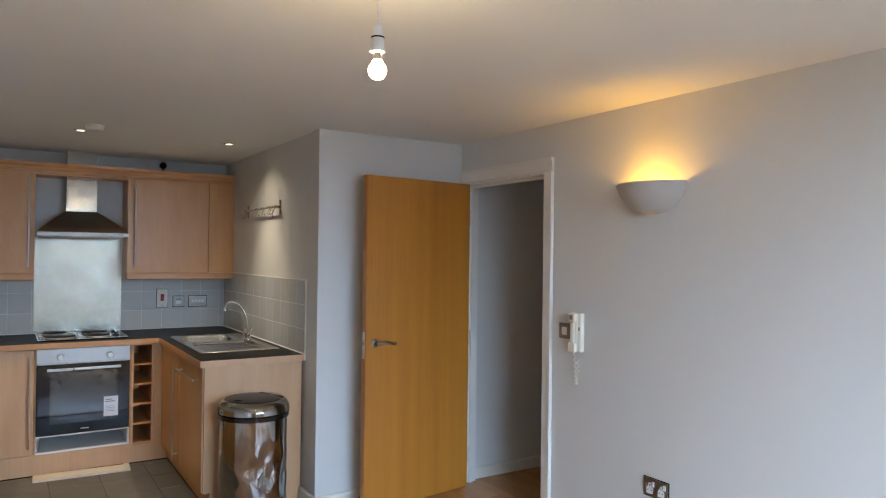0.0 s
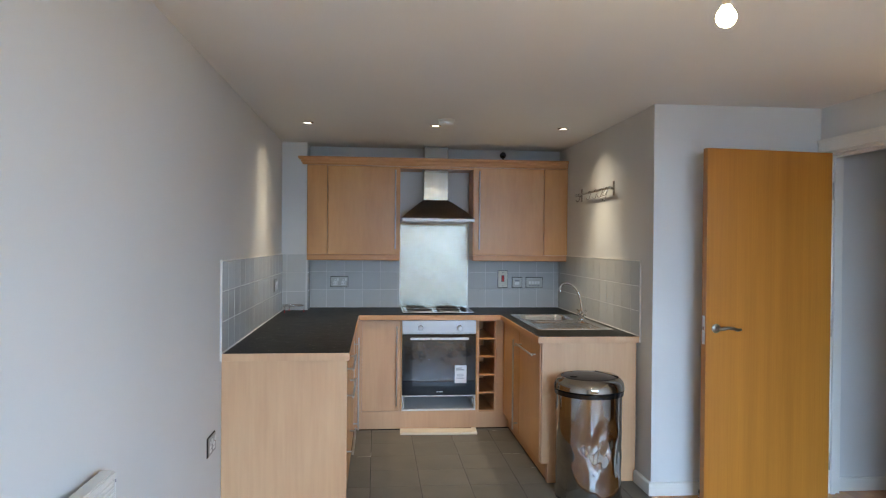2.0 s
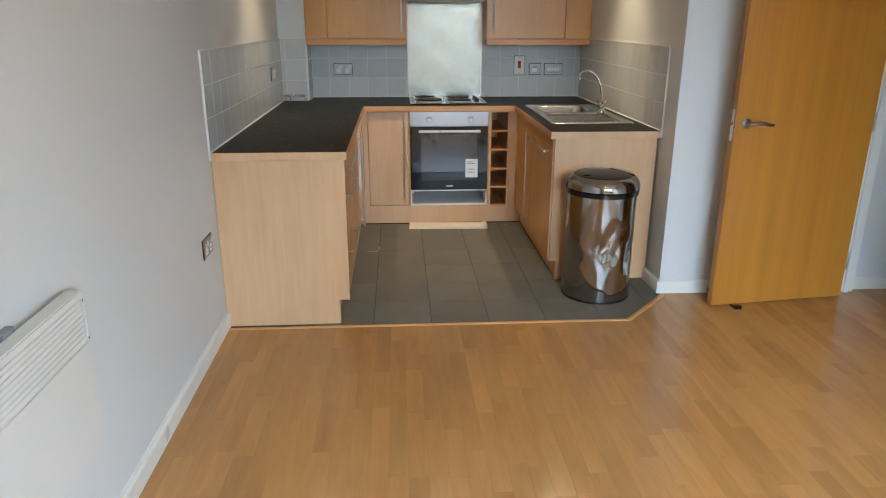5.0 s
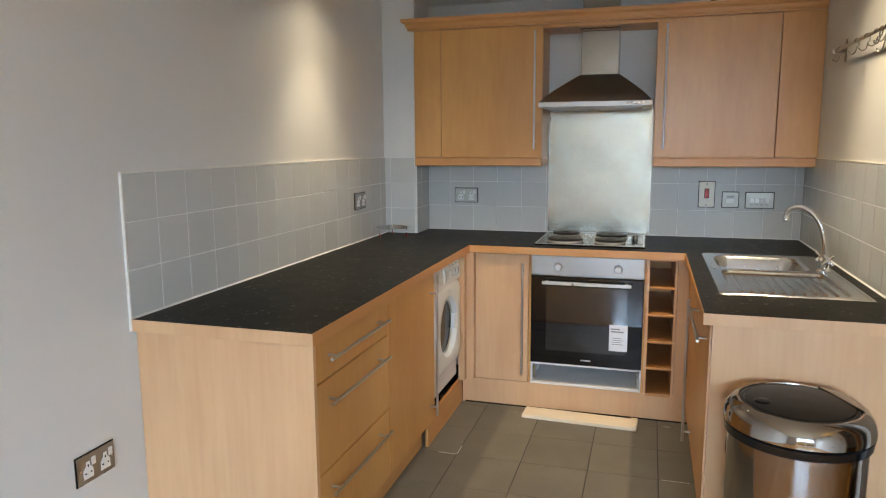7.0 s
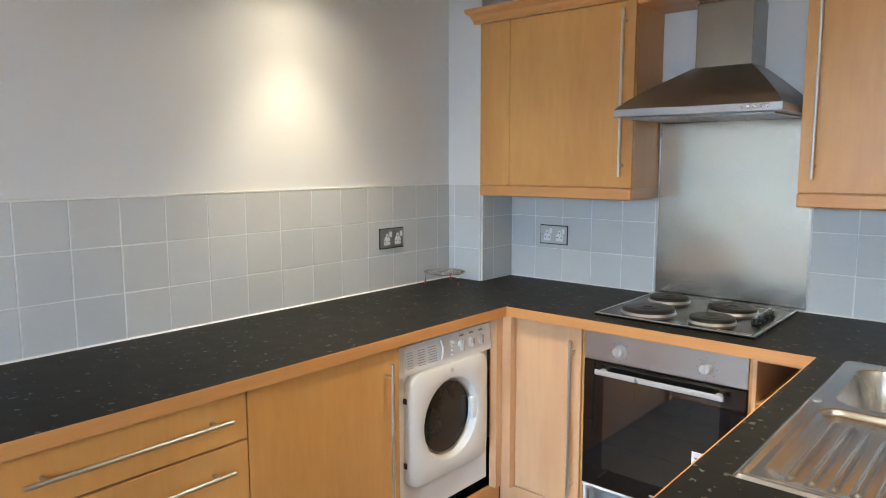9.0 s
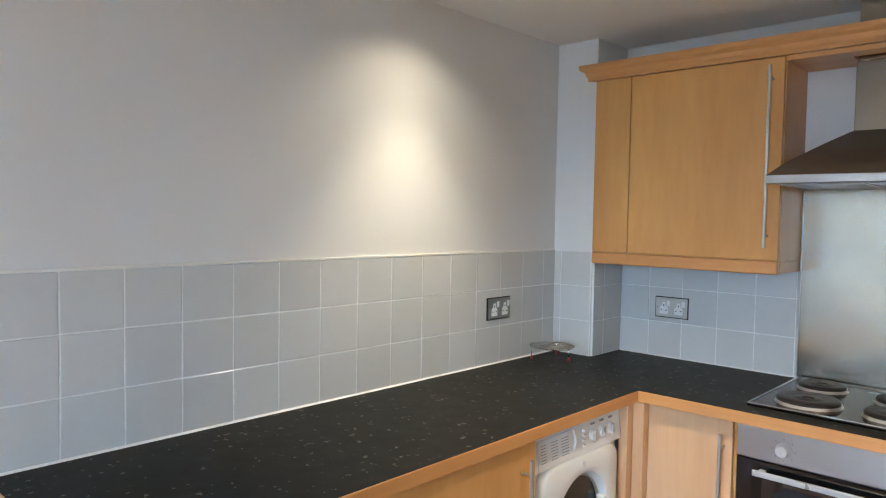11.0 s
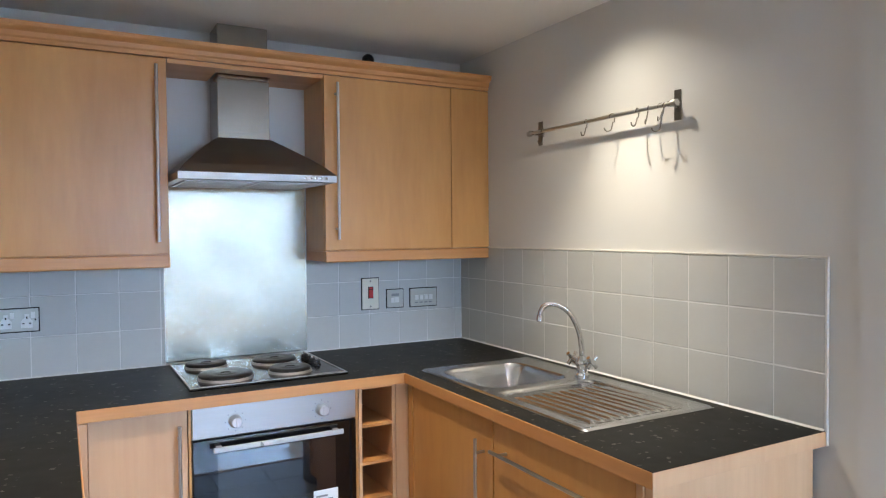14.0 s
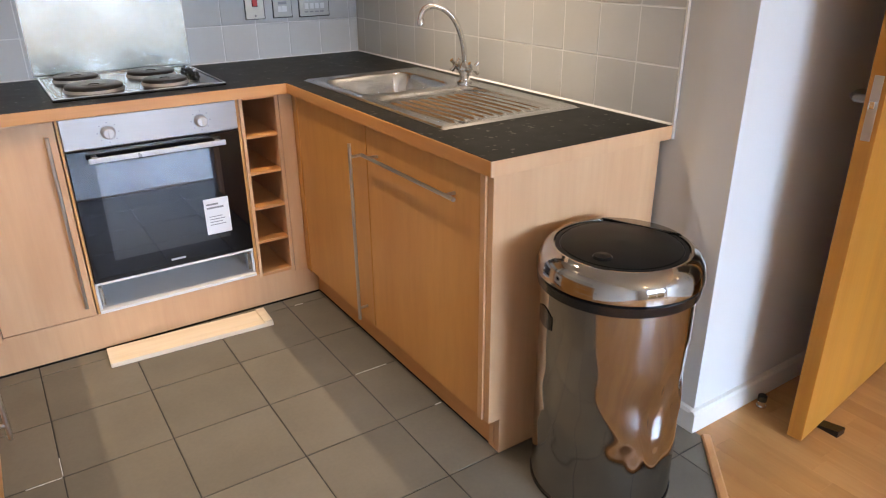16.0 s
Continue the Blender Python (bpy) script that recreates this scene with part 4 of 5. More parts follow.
part("waste", lathe(B(), [(0.038, 0.002), (0.036, 0.004), (0.026, 0.001), (0.0, 0.0)], (2.075, -0.882, WT - 0.1465), 28), CHROME, u)
part("overflow", lathe(B(), [(0.012, 0.0), (0.010, 0.003), (0.0, 0.003)], (1.868, -1.085, WT + 0.0042), 20), CHROME, u)
tap = thing("mixer_tap", (2.305, -1.07, WT + 0.004), "chrome swan-neck mixer tap with two cross handles", "tap")
tx, ty, tz = 2.305, -1.07, WT + 0.0042
prof = [(0.027, 0.0), (0.027, 0.006), (0.020, 0.012), (0.019, 0.03), (0.024, 0.04), (0.024, 0.056), (0.017, 0.066), (0.013, 0.074), (0.0, 0.075)]
part("body", lathe(B(), prof, (tx, ty, tz), 28), CHROME, tap)
way = Vector((-0.93, 0.36, 0)).normalized()
SPOUT = ((0.0, 0.066), (0.001, 0.10), (0.006, 0.14), (0.017, 0.18), (0.036, 0.22), (0.062, 0.25), (0.095, 0.268), (0.124, 0.270), (0.146, 0.260), (0.158, 0.240), (0.160, 0.226))
pts, rad = [], []
for k in range(len(SPOUT) - 1):
    p0, p1, p2, p3 = (Vector(SPOUT[min(max(q, 0), len(SPOUT) - 1)]) for q in (k - 1, k, k + 1, k + 2))
    for f in (0, 0.25, 0.5, 0.75):
        q = 0.5 * (2 * p1 + (p2 - p0) * f + (2 * p0 - 5 * p1 + 4 * p2 - p3) * f * f + (3 * p1 - p0 - 3 * p2 + p3) * f ** 3)
        pts.append(Vector((tx, ty, tz + q.y)) + way * q.x)
pts.append(Vector((tx, ty, tz + SPOUT[-1][1])) + way * SPOUT[-1][0])
rad = [0.0105] * len(pts)
spout = part("spout", sweep(B(), pts, rad, 14), CHROME, tap)
tip = pts[-1]
part("nozzle", lathe(B(), [(0.0105, 0.004), (0.0135, 0.0), (0.0135, -0.018), (0.010, -0.02), (0.0, -0.02)], tuple(tip), 20), CHROME, spout)
for s in (-1, 1):
    hy = ty + s * 0.043
    bm = sweep(B(), [(tx, ty + s * 0.018, tz + 0.048), (tx, hy, tz + 0.056)], [0.013, 0.015], 16)
    sweep(bm, [(tx, hy, tz + 0.056), (tx, hy + s * 0.02, tz + 0.06)], [0.012, 0.010], 16)
    for k in range(4):
        a = radians(45 + 90 * k)
        sweep(bm, [(tx, hy + s * 0.012, tz + 0.058), (tx + 0.028 * math.cos(a), hy + s * 0.014, tz + 0.058 + 0.028 * math.sin(a))], [0.006, 0.0075], 10)
    part("cross_handle", bm, CHROME, tap)

# ---- bin ----
bx, by = 2.03, -2.132
u = thing("pedal_bin", (bx, by, 0), "dented polished steel kitchen bin with black flap lid", "bin")


def dented(r, a, h):
    """Creased dents on the side that faces the room."""
    if h < 0.02 or h > 0.575:
        return r
    def dent(a0, h0, wa, wh, deep, shear=0.0):
        d = (a - radians(a0) + math.pi) % (2 * math.pi) - math.pi
        d -= shear * (h - h0)
        f = 1 - math.hypot(d / wa, (h - h0) / wh)
        return deep * max(0.0, f)
    q = r
    q -= dent(272, 0.37, 0.28, 0.13, 0.016, 0.9) + dent(260, 0.29, 0.22, 0.13, 0.011, -0.8) + dent(285, 0.31, 0.20, 0.10, 0.011, 1.4)
    q -= dent(300, 0.40, 0.25, 0.09, 0.008, -1.0) + dent(318, 0.27, 0.30, 0.13, 0.010, 0.6) + dent(245, 0.36, 0.20, 0.10, 0.006, 0.5)
    q += dent(268, 0.255, 0.10, 0.06, 0.006, 0.7) + dent(292, 0.31, 0.09, 0.07, 0.005, -0.9)
    q -= dent(278, 0.10, 0.22, 0.07, 0.004, 0.0) + dent(238, 0.16, 0.20, 0.09, 0.003, 0.6) + dent(310, 0.12, 0.16, 0.07, 0.003, -0.7)
    q += 0.0012 * math.sin(h * 41 + a * 5) * math.exp(-((h - 0.26) / 0.16) ** 2)
    return q


prof = [(0.184, 0.012)] + [(0.190, 0.014 + 0.0074 * k) for k in range(81)]
part("body", lathe(B(), prof, (bx, by, 0), 200, shape=dented), BINSTEEL, u, "dented polished steel drum")
part("base_ring", lathe(B(), [(0.0, 0.0005), (0.190, 0.0005), (0.193, 0.004), (0.193, 0.013), (0.186, 0.016)], (bx, by, 0), 64), BLACK, u)
part("band", lathe(B(), [(0.191, 0.604), (0.199, 0.606), (0.201, 0.630), (0.195, 0.634)], (bx, by, 0), 64), BLACK, u, "black plastic band")
lid = part("collar", lathe(B(), [(0.199, 0.6345), (0.204, 0.639), (0.2035, 0.654), (0.197, 0.678), (0.184, 0.697), (0.170, 0.706), (0.164, 0.705), (0.162, 0.697)], (bx, by, 0), 72), BINSTEEL, u, "polished steel lid collar")
part("flap", lathe(B(), [(0.1605, 0.697), (0.160, 0.7025), (0.150, 0.7035), (0.1485, 0.7015), (0.146, 0.7045), (0.12, 0.7085), (0.06, 0.712), (0.0, 0.713)], (bx, by, 0), 56), FLAP, lid, "black plastic flap")
part("touch_button", lathe(B(), [(0.024, 0.004), (0.020, 0.009), (0.0, 0.011)], (bx - 0.103, by - 0.038, 0.7045), 28), FLAP, lid)
bm = prism(B(), [(0.168 * math.cos(radians(a)), 0.168 * math.sin(radians(a))) for a in range(50, 131, 8)], "z", 0.692, 0.7100)
bmesh.ops.bevel(bm, geom=bm.edges[:], offset=0.002, segments=2, affect="EDGES")
bmesh.ops.rotate(bm, verts=bm.verts[:], cent=(0, 0, 0), matrix=Matrix.Rotation(radians(-68), 3, "Z"))
bmesh.ops.translate(bm, verts=bm.verts[:], vec=(bx, by, 0))
part("hinge_cover", bm, BINSTEEL, lid)
bm = B()
for k in range(9):
    a = radians(150 + k * 2.6)
    box(bm, -0.0006, 0.0006, -0.0045, 0.0045, 0.508 - 0.005 * math.sin(k / 8 * math.pi), 0.545 + 0.012 * math.sin(k / 8 * math.pi))
    bmesh.ops.transform(bm, matrix=Matrix.Translation((bx, by, 0)) @ Matrix.Rotation(a, 4, "Z") @ Matrix.Translation((0.1912, 0, 0)), verts=bm.verts[-8:])
part("sticker", bm, BLACK, u, "small dark oval sticker")

# ---- fittings on walls and ceiling ----
LEFT_WALL = Matrix(((0, 0, 1, 0), (1, 0, 0, 0), (0, 1, 0, 0), (0, 0, 0, 1)))
BACK_WALL = Matrix(((1, 0, 0, 0), (0, 0, -1, 0), (0, 1, 0, 0), (0, 0, 0, 1)))
RIGHT_WALL = Matrix(((0, 0, -1, 0), (-1, 0, 0, 0), (0, 1, 0, 0), (0, 0, 0, 1)))


def on_wall(ob, wall, x, y, z):
    """Fixes a thing that was built face up on a wall: its x runs along the wall and its y up."""
    ob.matrix_basis = Matrix.Translation((x, y, z)) @ wall
    return ob


def double_socket(label, plate_mat):
    u = thing("double_socket", (0, 0, 0), label, "power socket", "power sockets")
    part("gasket", box(B(), -0.0765, 0.0765, -0.0465, 0.0465, 0.0, 0.004, 0.001), BLACK, u)
    part("plate", box(B(), -0.073, 0.073, -0.043, 0.043, 0.0041, 0.0085, 0.002), plate_mat, u)
    for s in (-0.034, 0.034):
        ins = part("insert", prism(B(), [(s - 0.019, -0.030), (s + 0.019, -0.030), (s + 0.019, -0.004), (s + 0.007, 0.010), (s + 0.007, 0.022), (s - 0.007, 0.022), (s - 0.007, 0.010), (s - 0.019, -0.004)], "z", 0.0086, 0.0096), WHITE, u, "white moulded insert with pin slots")
        for x, y, w, h in ((s, 0.009, 0.004, 0.008), (s - 0.011, -0.013, 0.0065, 0.004), (s + 0.011, -0.013, 0.0065, 0.004)):
            part("pin_slot", box(B(), x - w / 2, x + w / 2, y - h / 2, y + h / 2, 0.0097, 0.0101), BLACK, ins)
        part("rocker", box(B(), s + 0.014, s + 0.028, 0.006, 0.030, 0.0086, 0.0125, 0.001), WHITE, u, "white rocker switch")
    for s in (-0.0625, 0.0625):
        part("screw", lathe(B(), [(0.0035, 0.0085), (0.003, 0.0095), (0.0, 0.0095)], (s, 0, 0), 12), CHROME, u)
    return u


FACE = 0.0095     # face of the wall tiles
on_wall(double_socket("dark steel double socket with white inserts on wall tiles", BRASSY), LEFT_WALL, FACE, -0.673, 1.142)
on_wall(double_socket("brushed steel double socket below the wall cupboard", PLATESTEEL), BACK_WALL, 0.463, -FACE, 1.134)
on_wall(double_socket("dark steel double socket low on the plaster wall", BRASSY), LEFT_WALL, 0.0, -2.704, 0.507)
on_wall(double_socket("dark steel double socket low on the lilac-grey wall", BRASSY), RIGHT_WALL, XR, -3.862, 0.447)

u = thing("cooker_switch", (0, 0, 0), "cream and steel cooker switch with a red rocker", "wall switch")
part("gasket", box(B(), -0.0455, 0.0455, -0.0765, 0.0765, 0, 0.004, 0.001), BLACK, u)
part("plate", box(B(), -0.042, 0.042, -0.073, 0.073, 0.0041, 0.009, 0.002), CREAM, u)
part("surround", box(B(), -0.013, 0.013, -0.022, 0.034, 0.0092, 0.0115, 0.001), BLACK, u)
part("rocker", box(B(), -0.0105, 0.0105, -0.019, 0.020, 0.0116, 0.016, 0.002), RED, u, "red rocker")
part("neon", box(B(), -0.009, 0.009, 0.022, 0.031, 0.0116, 0.0135, 0.001), RED, u)
for s in (-0.06, 0.06):
    part("screw", lathe(B(), [(0.0045, 0.009), (0.004, 0.0102), (0.0, 0.0102)], (0, s, 0), 12), BRASSY, u)
on_wall(u, BACK_WALL, 1.902, -FACE, 1.161)
u = thing("fused_spur", (0, 0, 0), "small square steel fused spur switch", "wall switch")
part("gasket", box(B(), -0.0465, 0.0465, -0.0465, 0.0465, 0, 0.004, 0.001), BLACK, u)
part("plate", box(B(), -0.043, 0.043, -0.043, 0.043, 0.0041, 0.0085, 0.002), PLATESTEEL, u)
part("insert", box(B(), -0.022, 0.020, -0.020, 0.004, 0.0087, 0.0098, 0.0004), WHITE, u)
part("rocker", box(B(), -0.006, 0.012, -0.016, 0.006, 0.0099, 0.013, 0.001), WHITE, u)
part("fuse_carrier", box(B(), -0.02, 0.02, 0.012, 0.024, 0.0087, 0.0102, 0.0004), GREY, u)
on_wall(u, BACK_WALL, 2.031, -FACE, 1.132)
u = thing("appliance_switches", (0, 0, 0), "steel four-gang appliance switch plate with white rockers", "wall switch")
part("gasket", box(B(), -0.0765, 0.0765, -0.0475, 0.0475, 0, 0.004, 0.001), BLACK, u)
part("plate", box(B(), -0.073, 0.073, -0.044, 0.044, 0.0041, 0.0085, 0.002), PLATESTEEL, u)
for k in range(4):
    part("rocker", box(B(), -0.050 + k * 0.026, -0.030 + k * 0.026, -0.012, 0.012, 0.0087, 0.0125, 0.001), WHITE, u)
    part("label_bar", box(B(), -0.050 + k * 0.026, -0.032 + k * 0.026, -0.028, -0.022, 0.0087, 0.0090), GREY, u)
on_wall(u, BACK_WALL, 2.186, -FACE, 1.131)

# intercom, light switch
u = thing("light_switch", (0, 0, 0), "dark steel light switch beside the doorway", "wall switch")
part("plate", box(B(), -0.043, 0.043, -0.043, 0.043, 0.0, 0.007, 0.002), BRASSY, u)
part("insert", box(B(), -0.020, 0.020, -0.022, 0.022, 0.0072, 0.0085, 0.001), WHITE, u)
part("rocker", box(B(), -0.012, 0.012, -0.018, 0.018, 0.0086, 0.0125, 0.002), WHITE, u)
on_wall(u, RIGHT_WALL, XR, -3.214, 1.135)
u = thing("door_intercom", (0, 0, 0), "cream door-entry handset with a curly cord", "intercom")
part("base", box(B(), -0.042, 0.042, -0.105, 0.105, 0.0, 0.030, 0.008), CREAM, u)
hand = part("handset", box(B(), -0.028, 0.020, -0.102, 0.102, 0.031, 0.040, 0.004), CREAM, u)
bm = B()
for y0, y1 in ((-0.105, -0.055), (0.055, 0.105)):
    box(bm, -0.030, 0.022, y0, y1, 0.0405, 0.058, 0.007)
box(bm, -0.018, 0.010, -0.056, 0.056, 0.0405, 0.054, 0.006)
part("grip", bm, CREAM, hand)
part("speaker_grille", box(B(), -0.016, 0.008, 0.070, 0.094, 0.0582, 0.0590), GREY, hand)
part("call_button", box(B(), 0.026, 0.037, 0.012, 0.03, 0.0302, 0.034, 0.001), GREY, u)
pts = []
for k in range(150):
    f = k / 149
    a = f * 2 * math.pi * 15
    drop = -0.105 - 0.175 * math.sin(f * math.pi * 0.93)
    pts.append((-0.012 + 0.030 * f + 0.0065 * math.cos(a), drop, 0.022 + 0.0065 * math.sin(a)))
part("curly_cord", sweep(B(), pts, 0.0024, 6), CREAM, u)
on_wall(u, RIGHT_WALL, XR, -3.326, 1.138)

# wall light: an open half bowl
u = thing("wall_light", (0, 0, 0), "off-white plaster half-bowl uplighter, lit warm yellow", "wall light")
outer = [(0.0005, -0.1655), (0.02, -0.165), (0.06, -0.158), (0.105, -0.138), (0.145, -0.105), (0.175, -0.06), (0.192, -0.015), (0.198, 0.0)]
inner = [(r - 0.008, h + 0.008) for r, h in outer[::-1] if r > 0.05]
bm = lathe(B(), outer + [(0.190, 0.001)] + inner, (0, 0, 0), 36, arc=math.pi)
bmesh.ops.scale(bm, vec=(1.0, 0.80, 0.86), verts=bm.verts[:])
part("bowl", bm, PLASTER, u)
part("backplate", box(B(), -0.07, 0.07, 0.0005, 0.008, -0.09, -0.02, 0.002), GLOSS, u)
u.matrix_basis = pose(XR - 0.001, SCONCE[1], SCONCE[2], 0, 0, 90)

# pendant
px, py, pz = BULB
u = thing("pendant_light", (px, py, pz), "bare lit bulb on a white pendant cord", "pendant light")
part("ceiling_rose", lathe(B(), [(0.0, -0.028), (0.018, -0.027), (0.042, -0.014), (0.046, 0.0)], (px, py, H - 0.0005), 32), WHITE, u)
part("cord", sweep(B(), [(px, py, pz + 0.112), (px + 0.001, py, (pz + H) / 2), (px, py, H - 0.026)], 0.003, 8), WHITE, u)
holder = part("lampholder", lathe(B(), [(0.004, 0.116), (0.0115, 0.114), (0.0135, 0.100), (0.0150, 0.086), (0.0172, 0.083), (0.0172, 0.062), (0.0185, 0.060), (0.0185, 0.048), (0.014, 0.046), (0.0, 0.046)], (px, py, pz), 28), WHITE, u)
part("seam_ring", lathe(B(), [(0.0150, 0.0875), (0.0178, 0.0870), (0.0178, 0.0835), (0.0150, 0.0830)], (px, py, pz), 28), BLACK, holder)
part("cap", lathe(B(), [(0.0095, 0.046), (0.0095, 0.030), (0.0125, 0.026)], (px, py, pz), 24), HANDLE, u)
part("bulb", lathe(B(), [(0.0120, 0.026)] + [(0.0235 * math.sin(a), 0.0235 * math.cos(a)) for a in (0.70 + 0.173 * k for k in range(14))] + [(0.0, -0.0235)], (px, py, pz), 32), BULBGLOW, u, "glowing warm white bulb")

for x, y, share in DOWNLIGHTS:
    u = thing("downlight", (x, y, H), "small recessed ceiling downlight, lit", "downlight", "kitchen downlights")
    part("bezel", lathe(B(), [(0.026, -0.002), (0.028, -0.006), (0.038, -0.005), (0.042, -0.0005)], (x, y, H), 32), CHROME, u)
    part("lens", lathe(B(), [(0.0, -0.0035), (0.0255, -0.003), (0.0258, -0.001)], (x, y, H), 28), SPOTGLOW, u)
u = thing("smoke_alarm", (1.243, -1.455, H), "round white smoke alarm on the ceiling", "smoke alarm")
part("base", lathe(B(), [(0.056, -0.0005), (0.058, -0.008), (0.054, -0.012)], (1.243, -1.455, H), 36), WHITE, u)
part("cover", lathe(B(), [(0.050, -0.0125), (0.049, -0.028), (0.040, -0.036), (0.0, -0.038)], (1.243, -1.455, H), 36), WHITE, u)
u = thing("round_sensor", (1.885, -0.06, 2.118), "small black ball-shaped device on the wall cupboard", "sensor")
part("stand", lathe(B(), [(0.030, 0.0005), (0.030, 0.006), (0.008, 0.012), (0.007, 0.115)], (1.885, -0.06, 2.118), 24), BLACK, u)
part("head", lathe(B(), [(0.0, 0.108)] + [(0.029 * math.sin(0.25 + 0.24 * k), 0.136 - 0.029 * math.cos(0.25 + 0.24 * k)) for k in range(12)] + [(0.0, 0.165)], (1.885, -0.06, 2.118), 24), BLACK, u)

# hook rail with loose hooks
u = thing("utensil_rail", (W, -1.07, 1.86), "steel utensil rail on the wall above the sink", "utensil rail")
rx, rz = W - 0.042, 1.867
part("bar", sweep(B(), [(rx, -0.662, rz), (rx, -1.446, rz)], 0.007, 12), STEEL, u)
for y, s in ((-0.680, 1), (-1.428, -1)):
    bm = box(B(), W - 0.0045, W - 0.0005, y - 0.014, y + 0.014, rz - 0.050, rz + 0.050, 0.001)
    sweep(bm, [(W - 0.004, y, rz), (rx - 0.004, y, rz)], 0.009, 12)
    part("bracket", bm, BRASSY, u)
    part("end_cap", sweep(B(), [(rx, y + s * 0.016, rz), (rx, y + s * 0.034, rz)], [0.013, 0.011], 14), STEEL, u)


def s_hook(y, lean, drop, turn):
    """A bent wire hook hung over the rail."""
    h = thing("s_hook", (rx, y, rz), "thin steel S-hook hanging on the rail", "hook", "rail hooks")
    pts = [(0.010 * math.cos(a), 0, 0.0105 * math.sin(a)) for a in (radians(200 - 20 * k) for k in range(11))]
    pts += [(0.009, 0, -0.02), (0.004, 0, -drop * 0.5), (0.0, 0, -drop)]
    pts += [(-0.014 + 0.014 * math.cos(a), 0, -drop - 0.014 * math.sin(a)) for a in (radians(25 * k) for k in range(1, 8))]
    bm = sweep(B(), pts, 0.0025, 6)
    bmesh.ops.rotate(bm, verts=bm.verts[:], cent=(0, 0, 0), matrix=Matrix.Rotation(radians(turn), 3, "Z") @ Matrix.Rotation(radians(lean), 3, "X"))
    bmesh.ops.translate(bm, verts=bm.verts[:], vec=(rx, y, rz - 0.002))
    part("wire", bm, BRASSY, h)


for y, lean, drop, turn in ((-0.745, 3, 0.038, 15), (-1.017, 8, 0.038, 20), (-1.159, 7, 0.038, -25), (-1.285, 8, 0.038, 10), (-1.335, 9, 0.038, 40), (-1.392, -6, 0.070, -60), (-1.404, 16, 0.038, 30)):
    s_hook(y, lean, drop, turn)

# panel heater
u = thing("panel_heater", (0.06, -4.46, 0.41), "white electric panel heater with a slatted outlet", "heater")
HA, HB, HZ0, HZ1, HXF = -4.828, -4.095, 0.394, 0.838, 0.066
bm = slab(B(), [HA, HA + 0.022, HB - 0.012, HB], [HZ0, 0.698, HZ1 - 0.024, HZ1], lambda i, j: not (i == 1 and j == 1), 0.022, HXF)
bmesh.ops.transform(bm, matrix=LEFT_WALL, verts=bm.verts[:])
bmesh.ops.bevel(bm, geom=[e for e in bm.edges if e.calc_face_angle(0) > 0.5], offset=0.004, segments=2, affect="EDGES")
part("casing", bm, POWDER, u)
for k in range(8):
    z = 0.7005 + k * 0.0144
    part("slat", prism(B(), [(HXF - 0.0066, z), (HXF - 0.0066, z + 0.0110), (HXF - 0.0030, z + 0.0110), (HXF - 0.0012, z + 0.0085), (HXF - 0.0012, z + 0.0010)], "y", HA + 0.0222, HB - 0.0122), POWDER, u)
part("duct", box(B(), 0.035, HXF - 0.0068, HA + 0.0225, HB - 0.0125, 0.6985, HZ1 - 0.0245), POWDER, u)
part("bracket", box(B(), 0.0005, 0.0215, -4.39, -4.34, 0.55, 0.848, 0.002), GREY, u)
part("grille_end", box(B(), HXF + 0.0002, HXF + 0.0016, HB - 0.0115, HB - 0.004, 0.698, 0.818, 0.0005), WHITE, u)
for z in (0.704, 0.812):
    part("clip", box(B(), HXF + 0.0017, HXF + 0.0026, HB - 0.011, HB - 0.005, z - 0.004, z + 0.004), GREY, u)
part("badge", box(B(), HXF + 0.0003, HXF + 0.0014, HA + 0.022, HA + 0.045, HZ0 + 0.022, HZ0 + 0.030, 0.0005), GREY, u)

# trivet on the worktop
u = thing("wire_trivet", (0.109, -0.416, WT), "round wire cooling trivet with red rubber feet", "trivet")
c, R, zt = Vector((0.109, -0.416, 0)), 0.098, WT + 0.054
ring = [(c.x + R * math.cos(2 * math.pi * k / 40), c.y + R * math.sin(2 * math.pi * k / 40), zt) for k in range(41)]
part("rim", sweep(B(), ring, 0.0022, 6, False), CHROME, u)
for k in range(-6, 7):
    d = k * 0.0135
    h = math.sqrt(R * R - d * d)
    along, across = Vector((0.94, 0.34, 0)), Vector((-0.34, 0.94, 0))
    middle = c + across * d + Vector((0, 0, zt + 0.001))
    part("wire", sweep(B(), [middle - along * h, middle + along * h], 0.0016, 5), CHROME, u)
for a in (238, 352, 112):
    x, y = c.x + 0.97 * R * math.cos(radians(a)), c.y + 0.97 * R * math.sin(radians(a))
    leg = part("leg", sweep(B(), [(x, y, zt), (x, y, WT + 0.012)], 0.0018, 6), CHROME, u)
    part("foot", sweep(B(), [(x, y, WT + 0.018), (x, y, WT + 0.0004)], [0.0035, 0.0045], 8), RED, leg, "red rubber foot")

# door stop and wedge
u = thing("door_stop", (2.688, -2.205, 0), "short steel and black rubber door stop on the floor", "door stop")
part("post", lathe(B(), [(0.016, 0.0006), (0.016, 0.004), (0.012, 0.007), (0.012, 0.022)], (2.688, -2.205, 0), 20), CHROME, u)
part("buffer", lathe(B(), [(0.0145, 0.0225), (0.0145, 0.040), (0.011, 0.043), (0.0, 0.043)], (2.688, -2.205, 0), 20), BLACK, u)
u = thing("door_wedge", (2.755, -2.385, 0), "black rubber wedge under the open door", "door wedge")
part("wedge", prism(B(), [(-2.43, 0.0006), (-2.33, 0.0006), (-2.33, 0.003), (-2.43, 0.022)], "x", 2.733, 2.772), BLACK, u)

